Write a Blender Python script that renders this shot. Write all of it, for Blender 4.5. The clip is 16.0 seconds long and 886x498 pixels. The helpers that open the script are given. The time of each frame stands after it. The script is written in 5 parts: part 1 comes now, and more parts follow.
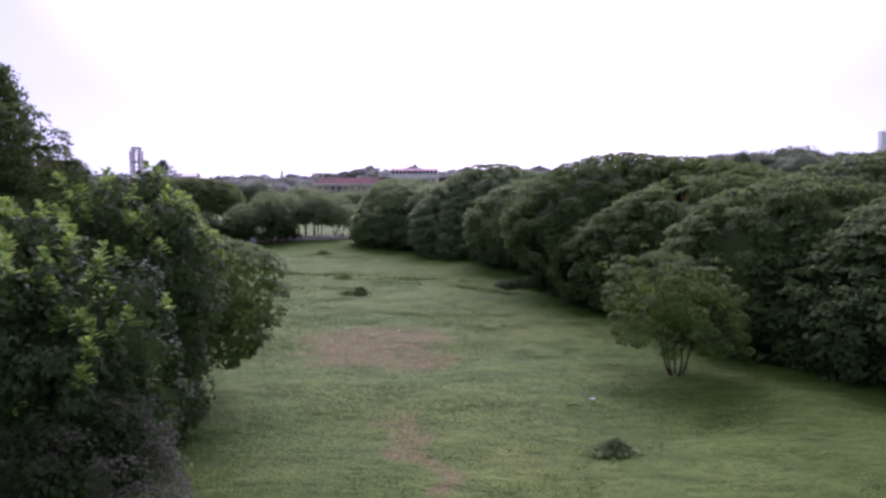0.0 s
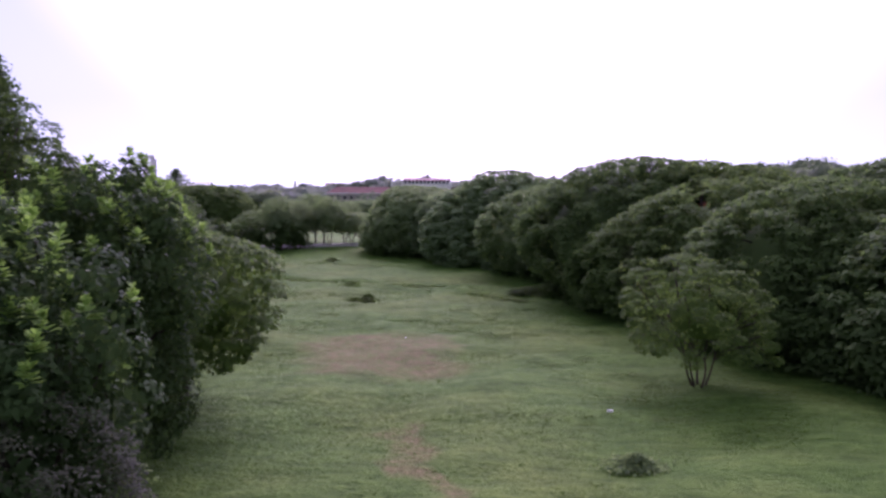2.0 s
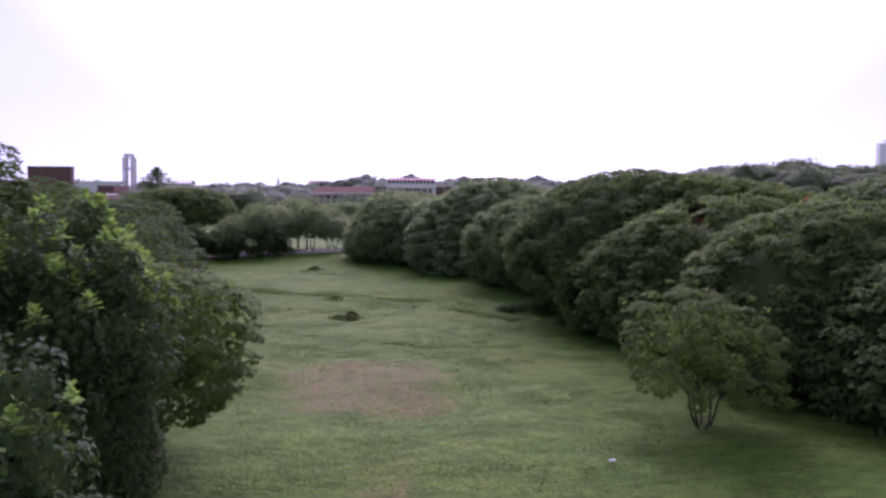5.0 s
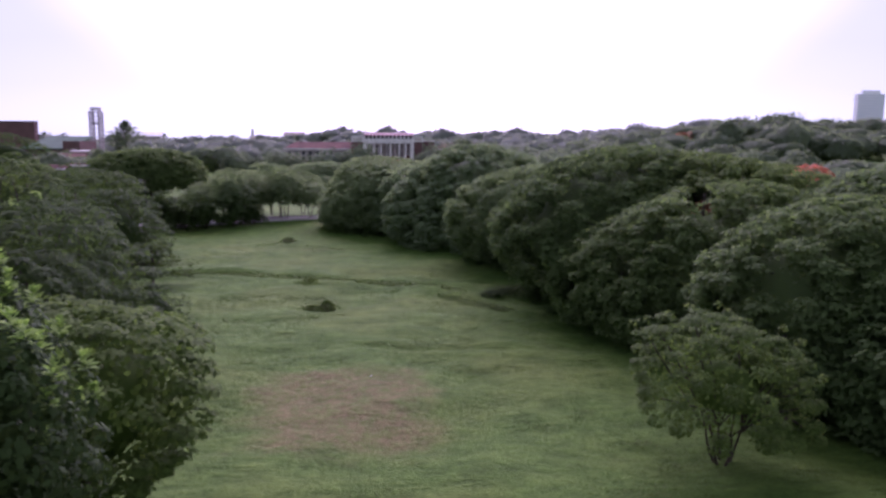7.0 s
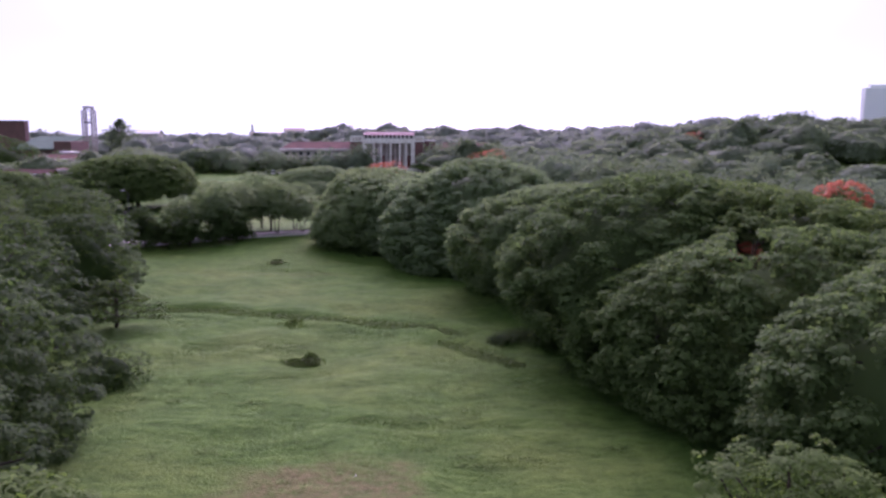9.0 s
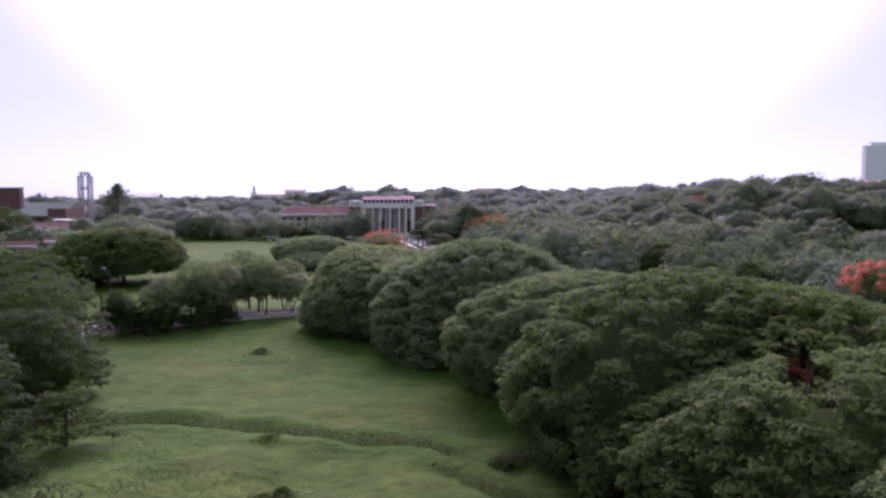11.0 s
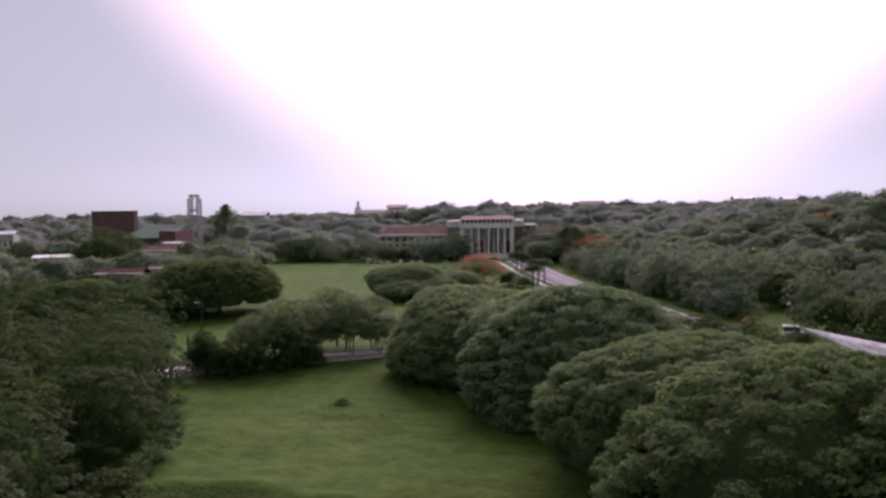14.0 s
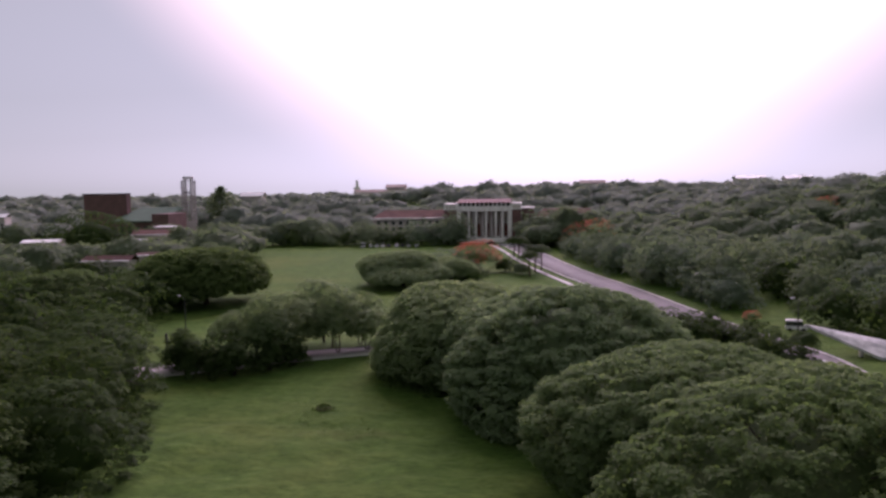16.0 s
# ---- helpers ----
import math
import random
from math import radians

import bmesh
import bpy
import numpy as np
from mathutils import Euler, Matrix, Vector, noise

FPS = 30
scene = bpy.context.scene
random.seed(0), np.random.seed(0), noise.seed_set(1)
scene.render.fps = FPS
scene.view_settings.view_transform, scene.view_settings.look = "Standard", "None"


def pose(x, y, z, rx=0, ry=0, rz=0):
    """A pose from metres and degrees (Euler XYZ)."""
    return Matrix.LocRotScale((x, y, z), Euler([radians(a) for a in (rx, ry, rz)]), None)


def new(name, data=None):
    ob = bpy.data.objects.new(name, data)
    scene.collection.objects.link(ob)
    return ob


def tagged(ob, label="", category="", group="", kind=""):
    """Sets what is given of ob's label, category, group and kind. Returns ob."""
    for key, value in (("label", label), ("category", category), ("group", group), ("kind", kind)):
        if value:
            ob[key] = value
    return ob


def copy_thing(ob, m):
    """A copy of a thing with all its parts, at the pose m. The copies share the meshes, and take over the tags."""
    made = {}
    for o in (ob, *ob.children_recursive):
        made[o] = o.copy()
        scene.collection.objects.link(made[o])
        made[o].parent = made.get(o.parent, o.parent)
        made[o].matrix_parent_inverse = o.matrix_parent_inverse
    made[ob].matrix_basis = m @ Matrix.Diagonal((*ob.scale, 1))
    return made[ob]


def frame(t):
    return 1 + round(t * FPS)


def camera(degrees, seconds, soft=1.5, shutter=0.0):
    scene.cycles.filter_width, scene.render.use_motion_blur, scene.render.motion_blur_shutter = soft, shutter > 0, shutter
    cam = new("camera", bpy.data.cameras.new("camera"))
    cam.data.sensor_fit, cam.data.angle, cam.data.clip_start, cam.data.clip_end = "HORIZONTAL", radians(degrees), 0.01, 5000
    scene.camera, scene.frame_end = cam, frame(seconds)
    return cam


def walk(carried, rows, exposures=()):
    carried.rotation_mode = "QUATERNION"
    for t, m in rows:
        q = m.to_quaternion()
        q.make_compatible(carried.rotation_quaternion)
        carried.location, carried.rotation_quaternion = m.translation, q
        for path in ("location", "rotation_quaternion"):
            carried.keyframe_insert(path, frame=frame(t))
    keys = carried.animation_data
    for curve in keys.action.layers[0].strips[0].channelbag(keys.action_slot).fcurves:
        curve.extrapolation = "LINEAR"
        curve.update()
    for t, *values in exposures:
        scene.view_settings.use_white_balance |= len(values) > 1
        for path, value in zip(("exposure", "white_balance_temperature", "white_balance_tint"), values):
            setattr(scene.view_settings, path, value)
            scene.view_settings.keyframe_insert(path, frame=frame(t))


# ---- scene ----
cam = camera(59.9, 16.0, soft=2.8)
METRES, EYE, TILT, LEAN, TURN = 62.0, 15.0, -4.6, 0.0, 0.0
ROWS = [
    (0.0, 0.0, 0.0, 0.0, -0.0, 0.0, -0.0),
    (0.5, 0.0004, 0.0148, -0.0009, 0.9, 0.09, 0.07),
    (1.0, 0.0004, 0.0295, -0.0036, 2.55, 0.3, 0.2),
    (1.5, 0.0028, 0.0423, -0.0079, 3.88, 0.55, -0.02),
    (2.0, 0.005, 0.0541, -0.0128, 0.93, 0.86, -0.44),
    (2.5, 0.0018, 0.0644, -0.0149, -0.55, 1.02, -0.3),
    (3.0, -0.001, 0.0739, -0.0128, -0.13, 1.09, -0.22),
    (3.5, -0.0026, 0.0843, -0.0066, 1.19, 1.04, -0.2),
    (4.0, -0.0023, 0.0911, 0.0029, 2.31, 0.96, -0.25),
    (4.5, -0.0015, 0.0991, 0.0154, 0.95, 0.95, -0.45),
    (7.0, -0.0102, 0.2324, 0.0983, -1.91, -3.15, -0.19),
    (7.5, -0.0083, 0.2769, 0.1187, -2.31, -3.58, -0.2),
    (8.0, -0.0062, 0.3272, 0.1384, -2.37, -4.13, -0.24),
    (8.5, -0.0041, 0.383, 0.1562, -2.24, -4.61, -0.28),
    (9.0, -0.002, 0.4375, 0.1755, -1.77, -3.65, -0.12),
    (9.5, 0.0014, 0.4883, 0.1951, -1.74, -1.87, -0.01),
    (12.0, 0.0287, 0.6786, 0.2788, -1.54, 0.93, 0.43),
    (12.5, 0.0329, 0.707, 0.2935, -1.57, 1.17, 0.45),
    (13.0, 0.0371, 0.7325, 0.3084, -0.91, 1.36, 0.43),
    (13.5, 0.0429, 0.7559, 0.325, 2.47, 1.4, 0.43),
    (14.0, 0.0487, 0.7789, 0.3392, 6.07, 1.45, 0.34),
    (14.5, 0.0553, 0.8031, 0.3523, 6.68, 1.48, 0.32),
    (15.0, 0.0615, 0.8285, 0.3654, 5.91, 1.48, 0.33),
    (15.5, 0.0683, 0.8554, 0.3787, 5.58, 0.73, 0.38),
    (16.0, 0.0755, 0.8865, 0.3915, 6.15, -0.2, 0.38),
]
EXPOSURES = [(0.0, 1.78, 5150, 74), (4.5, 1.80, 5150, 74), (7.0, 1.67, 5150, 74), (8.2, 1.67, 5150, 74), (9.0, 1.86, 5150, 73), (9.5, 1.94, 5150, 73), (12.0, 1.38, 5350, 63), (14.0, 1.14, 5600, 59), (16.0, 1.05, 5600, 59)]
walk(cam, [(t, pose(0, 0, EYE, TILT, LEAN, TURN) @ pose(METRES * x, METRES * y, METRES * z, 90 + pitch, roll, yaw)) for t, x, y, z, yaw, pitch, roll in ROWS], EXPOSURES)

# ---- light: hazy bright sky, soft sun ahead and to the left ----
SUN_DIR = Vector((0.03, 0.83, 0.55)).normalized()
world = bpy.data.worlds.new("sky")
scene.world = world
world.use_nodes = True
wn = world.node_tree
sky = wn.nodes.new("ShaderNodeTexSky")
sky.sky_type = "NISHITA"
sky.sun_disc = False
sky.sun_elevation = math.asin(SUN_DIR.z)
sky.sun_rotation = math.atan2(SUN_DIR.x, SUN_DIR.y)
sky.air_density, sky.dust_density, sky.ozone_density = 1.0, 1.0, 1.0
background = wn.nodes["Background"]
background.inputs["Strength"].default_value = 0.1
dulled = wn.nodes.new("ShaderNodeHueSaturation")
dulled.inputs["Saturation"].default_value, dulled.inputs["Value"].default_value = 0.15, 0.18
wn.links.new(sky.outputs["Color"], dulled.inputs["Color"])
# the glare of the veiled sun: a broad bright patch of haze that fades into grey
off_sun = wn.nodes.new("ShaderNodeVectorMath")
off_sun.operation = "DISTANCE"
wn.links.new(wn.nodes.new("ShaderNodeTexCoord").outputs["Generated"], off_sun.inputs[0])
off_sun.inputs[1].default_value = SUN_DIR
fade = wn.nodes.new("ShaderNodeMapRange")
fade.interpolation_type = "SMOOTHSTEP"
for key, value in (("From Min", 0.625), ("From Max", 0.33), ("To Min", 0.0), ("To Max", 1.0)):
    fade.inputs[key].default_value = value
wn.links.new(off_sun.outputs["Value"], fade.inputs["Value"])
haze = wn.nodes.new("ShaderNodeMix")
haze.data_type = "RGBA"
haze.inputs[6].default_value, haze.inputs[7].default_value = (0.91, 1.19, 0.59, 1), (12.4, 8.7, 6.0, 1)
wn.links.new(fade.outputs["Result"], haze.inputs[0])
total = wn.nodes.new("ShaderNodeMix")
total.data_type, total.blend_type = "RGBA", "ADD"
total.inputs[0].default_value = 1.0
wn.links.new(dulled.outputs["Color"], total.inputs[6])
wn.links.new(haze.outputs[2], total.inputs[7])
wn.links.new(total.outputs[2], background.inputs["Color"])
sun = new("sun", bpy.data.lights.new("sun", "SUN"))
sun.data.energy, sun.data.angle, sun.data.color = 1.6, radians(45), (1.0, 0.92, 0.84)
sun.rotation_mode = "QUATERNION"
sun.rotation_quaternion = SUN_DIR.to_track_quat("Z", "Y")


# ---- materials ----
def material(name, rough=0.8, metal=0.0, spec=0.5):
    m = bpy.data.materials.new(name)
    m.use_nodes = True
    b = m.node_tree.nodes["Principled BSDF"]
    b.inputs["Roughness"].default_value = rough
    b.inputs["Metallic"].default_value = metal
    b.inputs["Specular IOR Level"].default_value = spec
    return m, m.node_tree, b


def node(tree, kind, **values):
    n = tree.nodes.new(kind)
    for key, value in values.items():
        n.inputs[key.replace("_", " ")].default_value = value
    return n


def noise_of(tree, coords, scale, detail=4.0, rough=0.6):
    n = node(tree, "ShaderNodeTexNoise", Scale=scale, Detail=detail, Roughness=rough)
    tree.links.new(coords, n.inputs["Vector"])
    return n.outputs["Fac"]


def ramp(tree, fac, stops):
    r = tree.nodes.new("ShaderNodeValToRGB")
    while len(r.color_ramp.elements) < len(stops):
        r.color_ramp.elements.new(0.5)
    for e, (at, colour) in zip(r.color_ramp.elements, stops):
        e.position, e.color = at, (*colour, 1)
    tree.links.new(fac, r.inputs["Fac"])
    return r.outputs["Color"]


def mixed(tree, fac, a, b, how="MIX"):
    m = tree.nodes.new("ShaderNodeMix")
    m.data_type, m.blend_type = "RGBA", how
    for sock, value in ((m.inputs[0], fac), (m.inputs[6], a), (m.inputs[7], b)):
        if isinstance(value, bpy.types.NodeSocket):
            tree.links.new(value, sock)
        else:
            sock.default_value = value if isinstance(value, float) else (*value, 1)
    return m.outputs[2]


def maths(tree, op, a, b=0.0, clamp=False):
    m = tree.nodes.new("ShaderNodeMath")
    m.operation, m.use_clamp = op, clamp
    for sock, value in ((m.inputs[0], a), (m.inputs[1], b)):
        if isinstance(value, bpy.types.NodeSocket):
            tree.links.new(value, sock)
        else:
            sock.default_value = value
    return m.outputs[0]


def bumped(tree, shader, height, strength, distance):
    b = node(tree, "ShaderNodeBump", Strength=strength, Distance=distance)
    tree.links.new(height, b.inputs["Height"])
    tree.links.new(b.outputs["Normal"], shader.inputs["Normal"])


def worn(name, colour, dark, scale=0.6, fine=9.0, rough=0.8, bump=0.3, metal=0.0, spec=0.25):
    """A plain surface with stains at one scale, grain at another and fine relief."""
    m, t, b = material(name, rough, metal, spec)
    co = t.nodes.new("ShaderNodeTexCoord").outputs["Object"]
    big, small = noise_of(t, co, scale, 5.0, 0.65), noise_of(t, co, fine, 3.0, 0.6)
    base = ramp(t, big, [(0.35, dark), (0.62, colour)])
    grain = ramp(t, small, [(0.3, (0.82, 0.82, 0.82)), (0.7, (1.1, 1.1, 1.1))])
    t.links.new(mixed(t, 1.0, base, grain, "MULTIPLY"), b.inputs["Base Color"])
    bumped(t, b, small, bump, 0.03)
    return m


def foliage(name, dark, mid, light, through_light=0.35, rough=0.75, patch=0.25, own=0.55):
    """Leaves: each leaf its own tone, patches of tone over the crown, some light passing through."""
    m, t, b = material(name, rough, 0.0, 0.06)
    geo, info = t.nodes.new("ShaderNodeNewGeometry"), t.nodes.new("ShaderNodeObjectInfo")
    co = t.nodes.new("ShaderNodeTexCoord").outputs["Object"]
    per_leaf = geo.outputs["Random Per Island"]
    clump = noise_of(t, co, patch, 3.0, 0.6)
    tone = maths(t, "ADD", maths(t, "MULTIPLY", per_leaf, own), maths(t, "MULTIPLY", clump, 1.0 - own))
    colour = ramp(t, tone, [(0.15, dark), (0.5, mid), (0.88, light)])
    shift = ramp(t, info.outputs["Random"], [(0.0, (0.90, 0.92, 0.94)), (0.5, (1.0, 1.0, 1.0)), (1.0, (1.08, 1.05, 0.92))])
    colour = mixed(t, 1.0, colour, shift, "MULTIPLY")
    t.links.new(colour, b.inputs["Base Color"])
    glow = t.nodes.new("ShaderNodeBsdfTranslucent")
    t.links.new(mixed(t, 1.0, colour, (1.05, 1.15, 0.70), "MULTIPLY"), glow.inputs["Color"])
    mix = t.nodes.new("ShaderNodeMixShader")
    mix.inputs[0].default_value = through_light
    t.links.new(b.outputs[0], mix.inputs[1])
    t.links.new(glow.outputs[0], mix.inputs[2])
    t.links.new(mix.outputs[0], t.nodes["Material Output"].inputs["Surface"])
    return m


# Leaves of the farther rain trees, paled to paint haze over them.
LEAF_RAIN_HAZED = foliage("hazed_rain_tree_leaves", (0.179, 0.234, 0.123), (0.218, 0.285, 0.150), (0.273, 0.356, 0.188), 0.5, own=0.4)
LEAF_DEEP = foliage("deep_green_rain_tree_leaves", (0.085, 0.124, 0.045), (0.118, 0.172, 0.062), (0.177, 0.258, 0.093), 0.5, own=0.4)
# The step between: rain tree leaves with half the painted haze.
LEAF_RAIN_HALF_HAZED = foliage("half_hazed_rain_tree_leaves", (0.146, 0.197, 0.089), (0.178, 0.240, 0.108), (0.222, 0.300, 0.135), 0.5, own=0.4)
# Broad leaves, paled so the roadside row carries painted haze.
LEAF_BROAD_HAZED = foliage("hazed_broad_leaves", (0.139, 0.185, 0.089), (0.170, 0.226, 0.108), (0.213, 0.283, 0.135), 0.55, own=0.4)
LEAF_DARK = foliage("dark_leaves", (0.048, 0.077, 0.023), (0.060, 0.096, 0.029), (0.078, 0.125, 0.038), 0.5, own=0.4)
LEAF_NEAR = foliage("glossy_dark_leaves", (0.038, 0.064, 0.023), (0.046, 0.078, 0.028), (0.057, 0.098, 0.035), 0.3, own=0.3)
LEAF_FRESH = foliage("fresh_green_leaves", (0.064, 0.102, 0.027), (0.092, 0.146, 0.038), (0.133, 0.212, 0.055), 0.5, own=0.45)
LEAF_YOUNG = foliage("young_leaves", (0.140, 0.217, 0.049), (0.200, 0.310, 0.070), (0.260, 0.403, 0.091), 0.45)
LEAF_YELLOW = foliage("yellow_green_leaves", (0.108, 0.155, 0.037), (0.150, 0.215, 0.052), (0.203, 0.290, 0.070), 0.5)
# Far woods: distance haze is painted in as a pale grey leaf colour.
LEAF_FAR_HAZED = foliage("hazed_far_leaves", (0.216, 0.244, 0.216), (0.235, 0.265, 0.235), (0.259, 0.292, 0.259), 0.4, 0.8, 0.03, 0.12)
# Mid-distance trees: leaf green lightened and greyed to paint in some haze.
LEAF_WOOD_HAZED = foliage("hazed_woodland_leaves", (0.119, 0.156, 0.107), (0.145, 0.190, 0.130), (0.181, 0.237, 0.163), 0.5, own=0.3)
PETAL = foliage("flame_flowers", (0.420, 0.120, 0.080), (0.520, 0.170, 0.110), (0.620, 0.240, 0.150), 0.3)
LEAF_DRY = foliage("dry_brown_leaves", (0.036, 0.043, 0.025), (0.052, 0.062, 0.036), (0.078, 0.093, 0.054), 0.4)
GRASS_TALL = foliage("tall_grass", (0.066, 0.098, 0.028), (0.095, 0.140, 0.040), (0.133, 0.196, 0.056), 0.35, 0.8, 0.15)
GRASS_LAWN = foliage("lawn_grass", (0.064, 0.101, 0.021), (0.092, 0.145, 0.030), (0.124, 0.196, 0.041), 0.3, 0.85, 0.15)
BARK = worn("bark", (0.085, 0.065, 0.048), (0.035, 0.028, 0.022), 1.2, 14.0, 0.9, 0.8)
CONCRETE = worn("white_concrete", (0.80, 0.78, 0.75), (0.64, 0.61, 0.58), 0.35, 6.0, 0.8)
# Brick and red roof sheet: reds greyed to paint in distance haze.
BRICK = worn("red_brick", (0.165, 0.09, 0.083), (0.12, 0.07, 0.066), 0.25, 8.0, 0.85)
ROOF_RED = worn("red_roof_sheet", (0.20, 0.105, 0.09), (0.13, 0.075, 0.066), 0.2, 5.0, 0.85, spec=0.1)
ROOF_DARK = worn("dark_red_roof_sheet", (0.12, 0.066, 0.058), (0.08, 0.048, 0.043), 0.2, 5.0, 0.9, spec=0.05)
ROOF_GREEN = worn("green_roof_sheet", (0.11, 0.17, 0.12), (0.085, 0.13, 0.095), 0.12, 4.0, 0.9, spec=0.1)
ROOF_WHITE = worn("white_roof_sheet", (0.80, 0.80, 0.80), (0.60, 0.60, 0.60), 0.3, 5.0, 0.55)
WALL_CREAM = worn("cream_wall", (0.55, 0.50, 0.44), (0.38, 0.35, 0.31), 0.3, 6.0, 0.85)
# Far tower wall, its near-white colour holding painted distance haze.
TOWER_HAZED = worn("hazed_tower_wall", (0.86, 0.88, 0.90), (0.80, 0.83, 0.86), 0.05, 1.0, 0.5)
ASPHALT = worn("asphalt", (0.185, 0.174, 0.160), (0.134, 0.126, 0.116), 0.25, 7.0, 0.85)
ROAD_PALE = worn("pale_road_concrete", (0.46, 0.43, 0.40), (0.34, 0.315, 0.295), 0.25, 7.0, 0.9)
# Skyline roofs: red lightened to pink, with the haze put into the colour.
ROOF_HAZED = worn("hazed_pink_roof_sheet", (0.46, 0.34, 0.32), (0.36, 0.27, 0.25), 0.1, 5.0, 0.85)
KERB = worn("kerb_concrete", (0.58, 0.56, 0.53), (0.40, 0.38, 0.36), 0.5, 8.0, 0.85)
PAINT_WHITE = worn("white_car_paint", (0.78, 0.78, 0.78), (0.66, 0.66, 0.66), 0.8, 3.0, 0.25, 0.02)
PAINT_DARK = worn("dark_car_paint", (0.06, 0.065, 0.075), (0.04, 0.045, 0.05), 0.8, 3.0, 0.25, 0.02)
PAINT_RED = worn("red_brown_paint", (0.20, 0.05, 0.04), (0.12, 0.035, 0.03), 0.8, 3.0, 0.4, 0.02)
RUBBER = worn("rubber", (0.03, 0.03, 0.03), (0.02, 0.02, 0.02), 2.0, 12.0, 0.9)
STEEL = worn("dark_steel", (0.07, 0.07, 0.07), (0.04, 0.04, 0.04), 1.0, 9.0, 0.6)
CANOPY = worn("weathered_slab", (0.62, 0.62, 0.60), (0.30, 0.31, 0.30), 0.45, 4.0, 0.9, spec=0.1)
LITTER = worn("white_plastic", (0.82, 0.82, 0.80), (0.7, 0.7, 0.68), 3.0, 12.0, 0.5)
SOIL = worn("weedy_soil", (0.17, 0.20, 0.075), (0.13, 0.12, 0.07), 1.5, 10.0, 0.95, 0.8)
GLASS, _t, _b = material("window_glass", 0.12, 0.0, 0.6)
_b.inputs["Base Color"].default_value = (0.03, 0.035, 0.04, 1)
# Panes paled with the far tower's painted haze; headlights share them.
GLASS_PALE, _t, _b = material("tower_glass", 0.15, 0.0, 0.7)
_b.inputs["Base Color"].default_value = (0.62, 0.68, 0.74, 1)


def lawn_material():
    m, t, b = material("lawn", 0.95, 0.0, 0.06)
    co = t.nodes.new("ShaderNodeTexCoord").outputs["Object"]
    stretch = node(t, "ShaderNodeMapping", Scale=(0.45, 1.0, 1.0), Rotation=(0, 0, 0.12))
    t.links.new(co, stretch.inputs["Vector"])
    wide, mid, fine = noise_of(t, co, 0.035, 4.0, 0.6), noise_of(t, stretch.outputs[0], 0.35, 6.0, 0.7), noise_of(t, co, 4.5, 4.0, 0.7)
    green = ramp(t, mid, [(0.25, (0.053, 0.102, 0.019)), (0.5, (0.079, 0.147, 0.026)), (0.78, (0.116, 0.191, 0.039))])
    yellow = ramp(t, mid, [(0.3, (0.100, 0.142, 0.028)), (0.7, (0.149, 0.194, 0.043))])
    colour = mixed(t, ramp(t, wide, [(0.45, (0, 0, 0)), (0.72, (0.8, 0.8, 0.8))]), green, yellow)
    grain = ramp(t, fine, [(0.28, (0.8, 0.8, 0.8)), (0.72, (1.15, 1.15, 1.12))])
    colour = mixed(t, 1.0, colour, grain, "MULTIPLY")
    tuft = noise_of(t, stretch.outputs[0], 1.3, 5.0, 0.75)
    colour = mixed(t, 1.0, colour, ramp(t, tuft, [(0.30, (0.60, 0.64, 0.62)), (0.5, (1.0, 1.0, 1.0)), (0.72, (1.26, 1.22, 1.12))]), "MULTIPLY")
    # worn bare earth: a broad patch and a foot-worn strip
    warp = node(t, "ShaderNodeTexNoise", Scale=0.22, Detail=5.0)
    t.links.new(co, warp.inputs["Vector"])
    push = t.nodes.new("ShaderNodeVectorMath")
    push.operation = "MULTIPLY_ADD"
    t.links.new(warp.outputs["Color"], push.inputs[0])
    push.inputs[1].default_value, push.inputs[2].default_value = (9, 9, 0), (-4.5, -4.5, 0)
    at = t.nodes.new("ShaderNodeVectorMath")
    at.operation = "ADD"
    t.links.new(co, at.inputs[0])
    t.links.new(push.outputs[0], at.inputs[1])

    def bare(cx, cy, hx, hy, turn, edge):
        place = t.nodes.new("ShaderNodeMapping")
        place.vector_type = "TEXTURE"
        place.inputs["Location"].default_value, place.inputs["Rotation"].default_value = (cx, cy, 0), (0, 0, radians(turn))
        t.links.new(at.outputs[0], place.inputs["Vector"])
        sep = t.nodes.new("ShaderNodeSeparateXYZ")
        t.links.new(place.outputs[0], sep.inputs[0])
        inx = maths(t, "DIVIDE", maths(t, "SUBTRACT", hx, maths(t, "ABSOLUTE", sep.outputs[0])), edge, True)
        iny = maths(t, "DIVIDE", maths(t, "SUBTRACT", hy, maths(t, "ABSOLUTE", sep.outputs[1])), edge, True)
        return maths(t, "MULTIPLY", inx, iny)

    mask = maths(t, "MAXIMUM", bare(-6.3, 72.0, 8.4, 11.3, 4, 4.0), maths(t, "MULTIPLY", bare(-1.6, 43, 1.7, 8.0, 13, 1.2), 0.95))
    mask = maths(t, "MAXIMUM", mask, maths(t, "MULTIPLY", bare(-20, 160, 9, 3, 0, 3.0), 0.3))
    mask = maths(t, "MULTIPLY", mask, ramp(t, noise_of(t, co, 0.9, 5.0, 0.75), [(0.34, (0.2, 0.2, 0.2)), (0.60, (1, 1, 1))]))
    earth = ramp(t, fine, [(0.3, (0.135, 0.106, 0.050)), (0.7, (0.215, 0.168, 0.080))])
    t.links.new(mixed(t, maths(t, "MULTIPLY", mask, 0.74), colour, earth), b.inputs["Base Color"])
    bumped(t, b, maths(t, "ADD", fine, maths(t, "ADD", maths(t, "MULTIPLY", mid, 1.5), maths(t, "MULTIPLY", tuft, 1.6))), 0.9, 0.35)
    return m


LAWN = lawn_material()


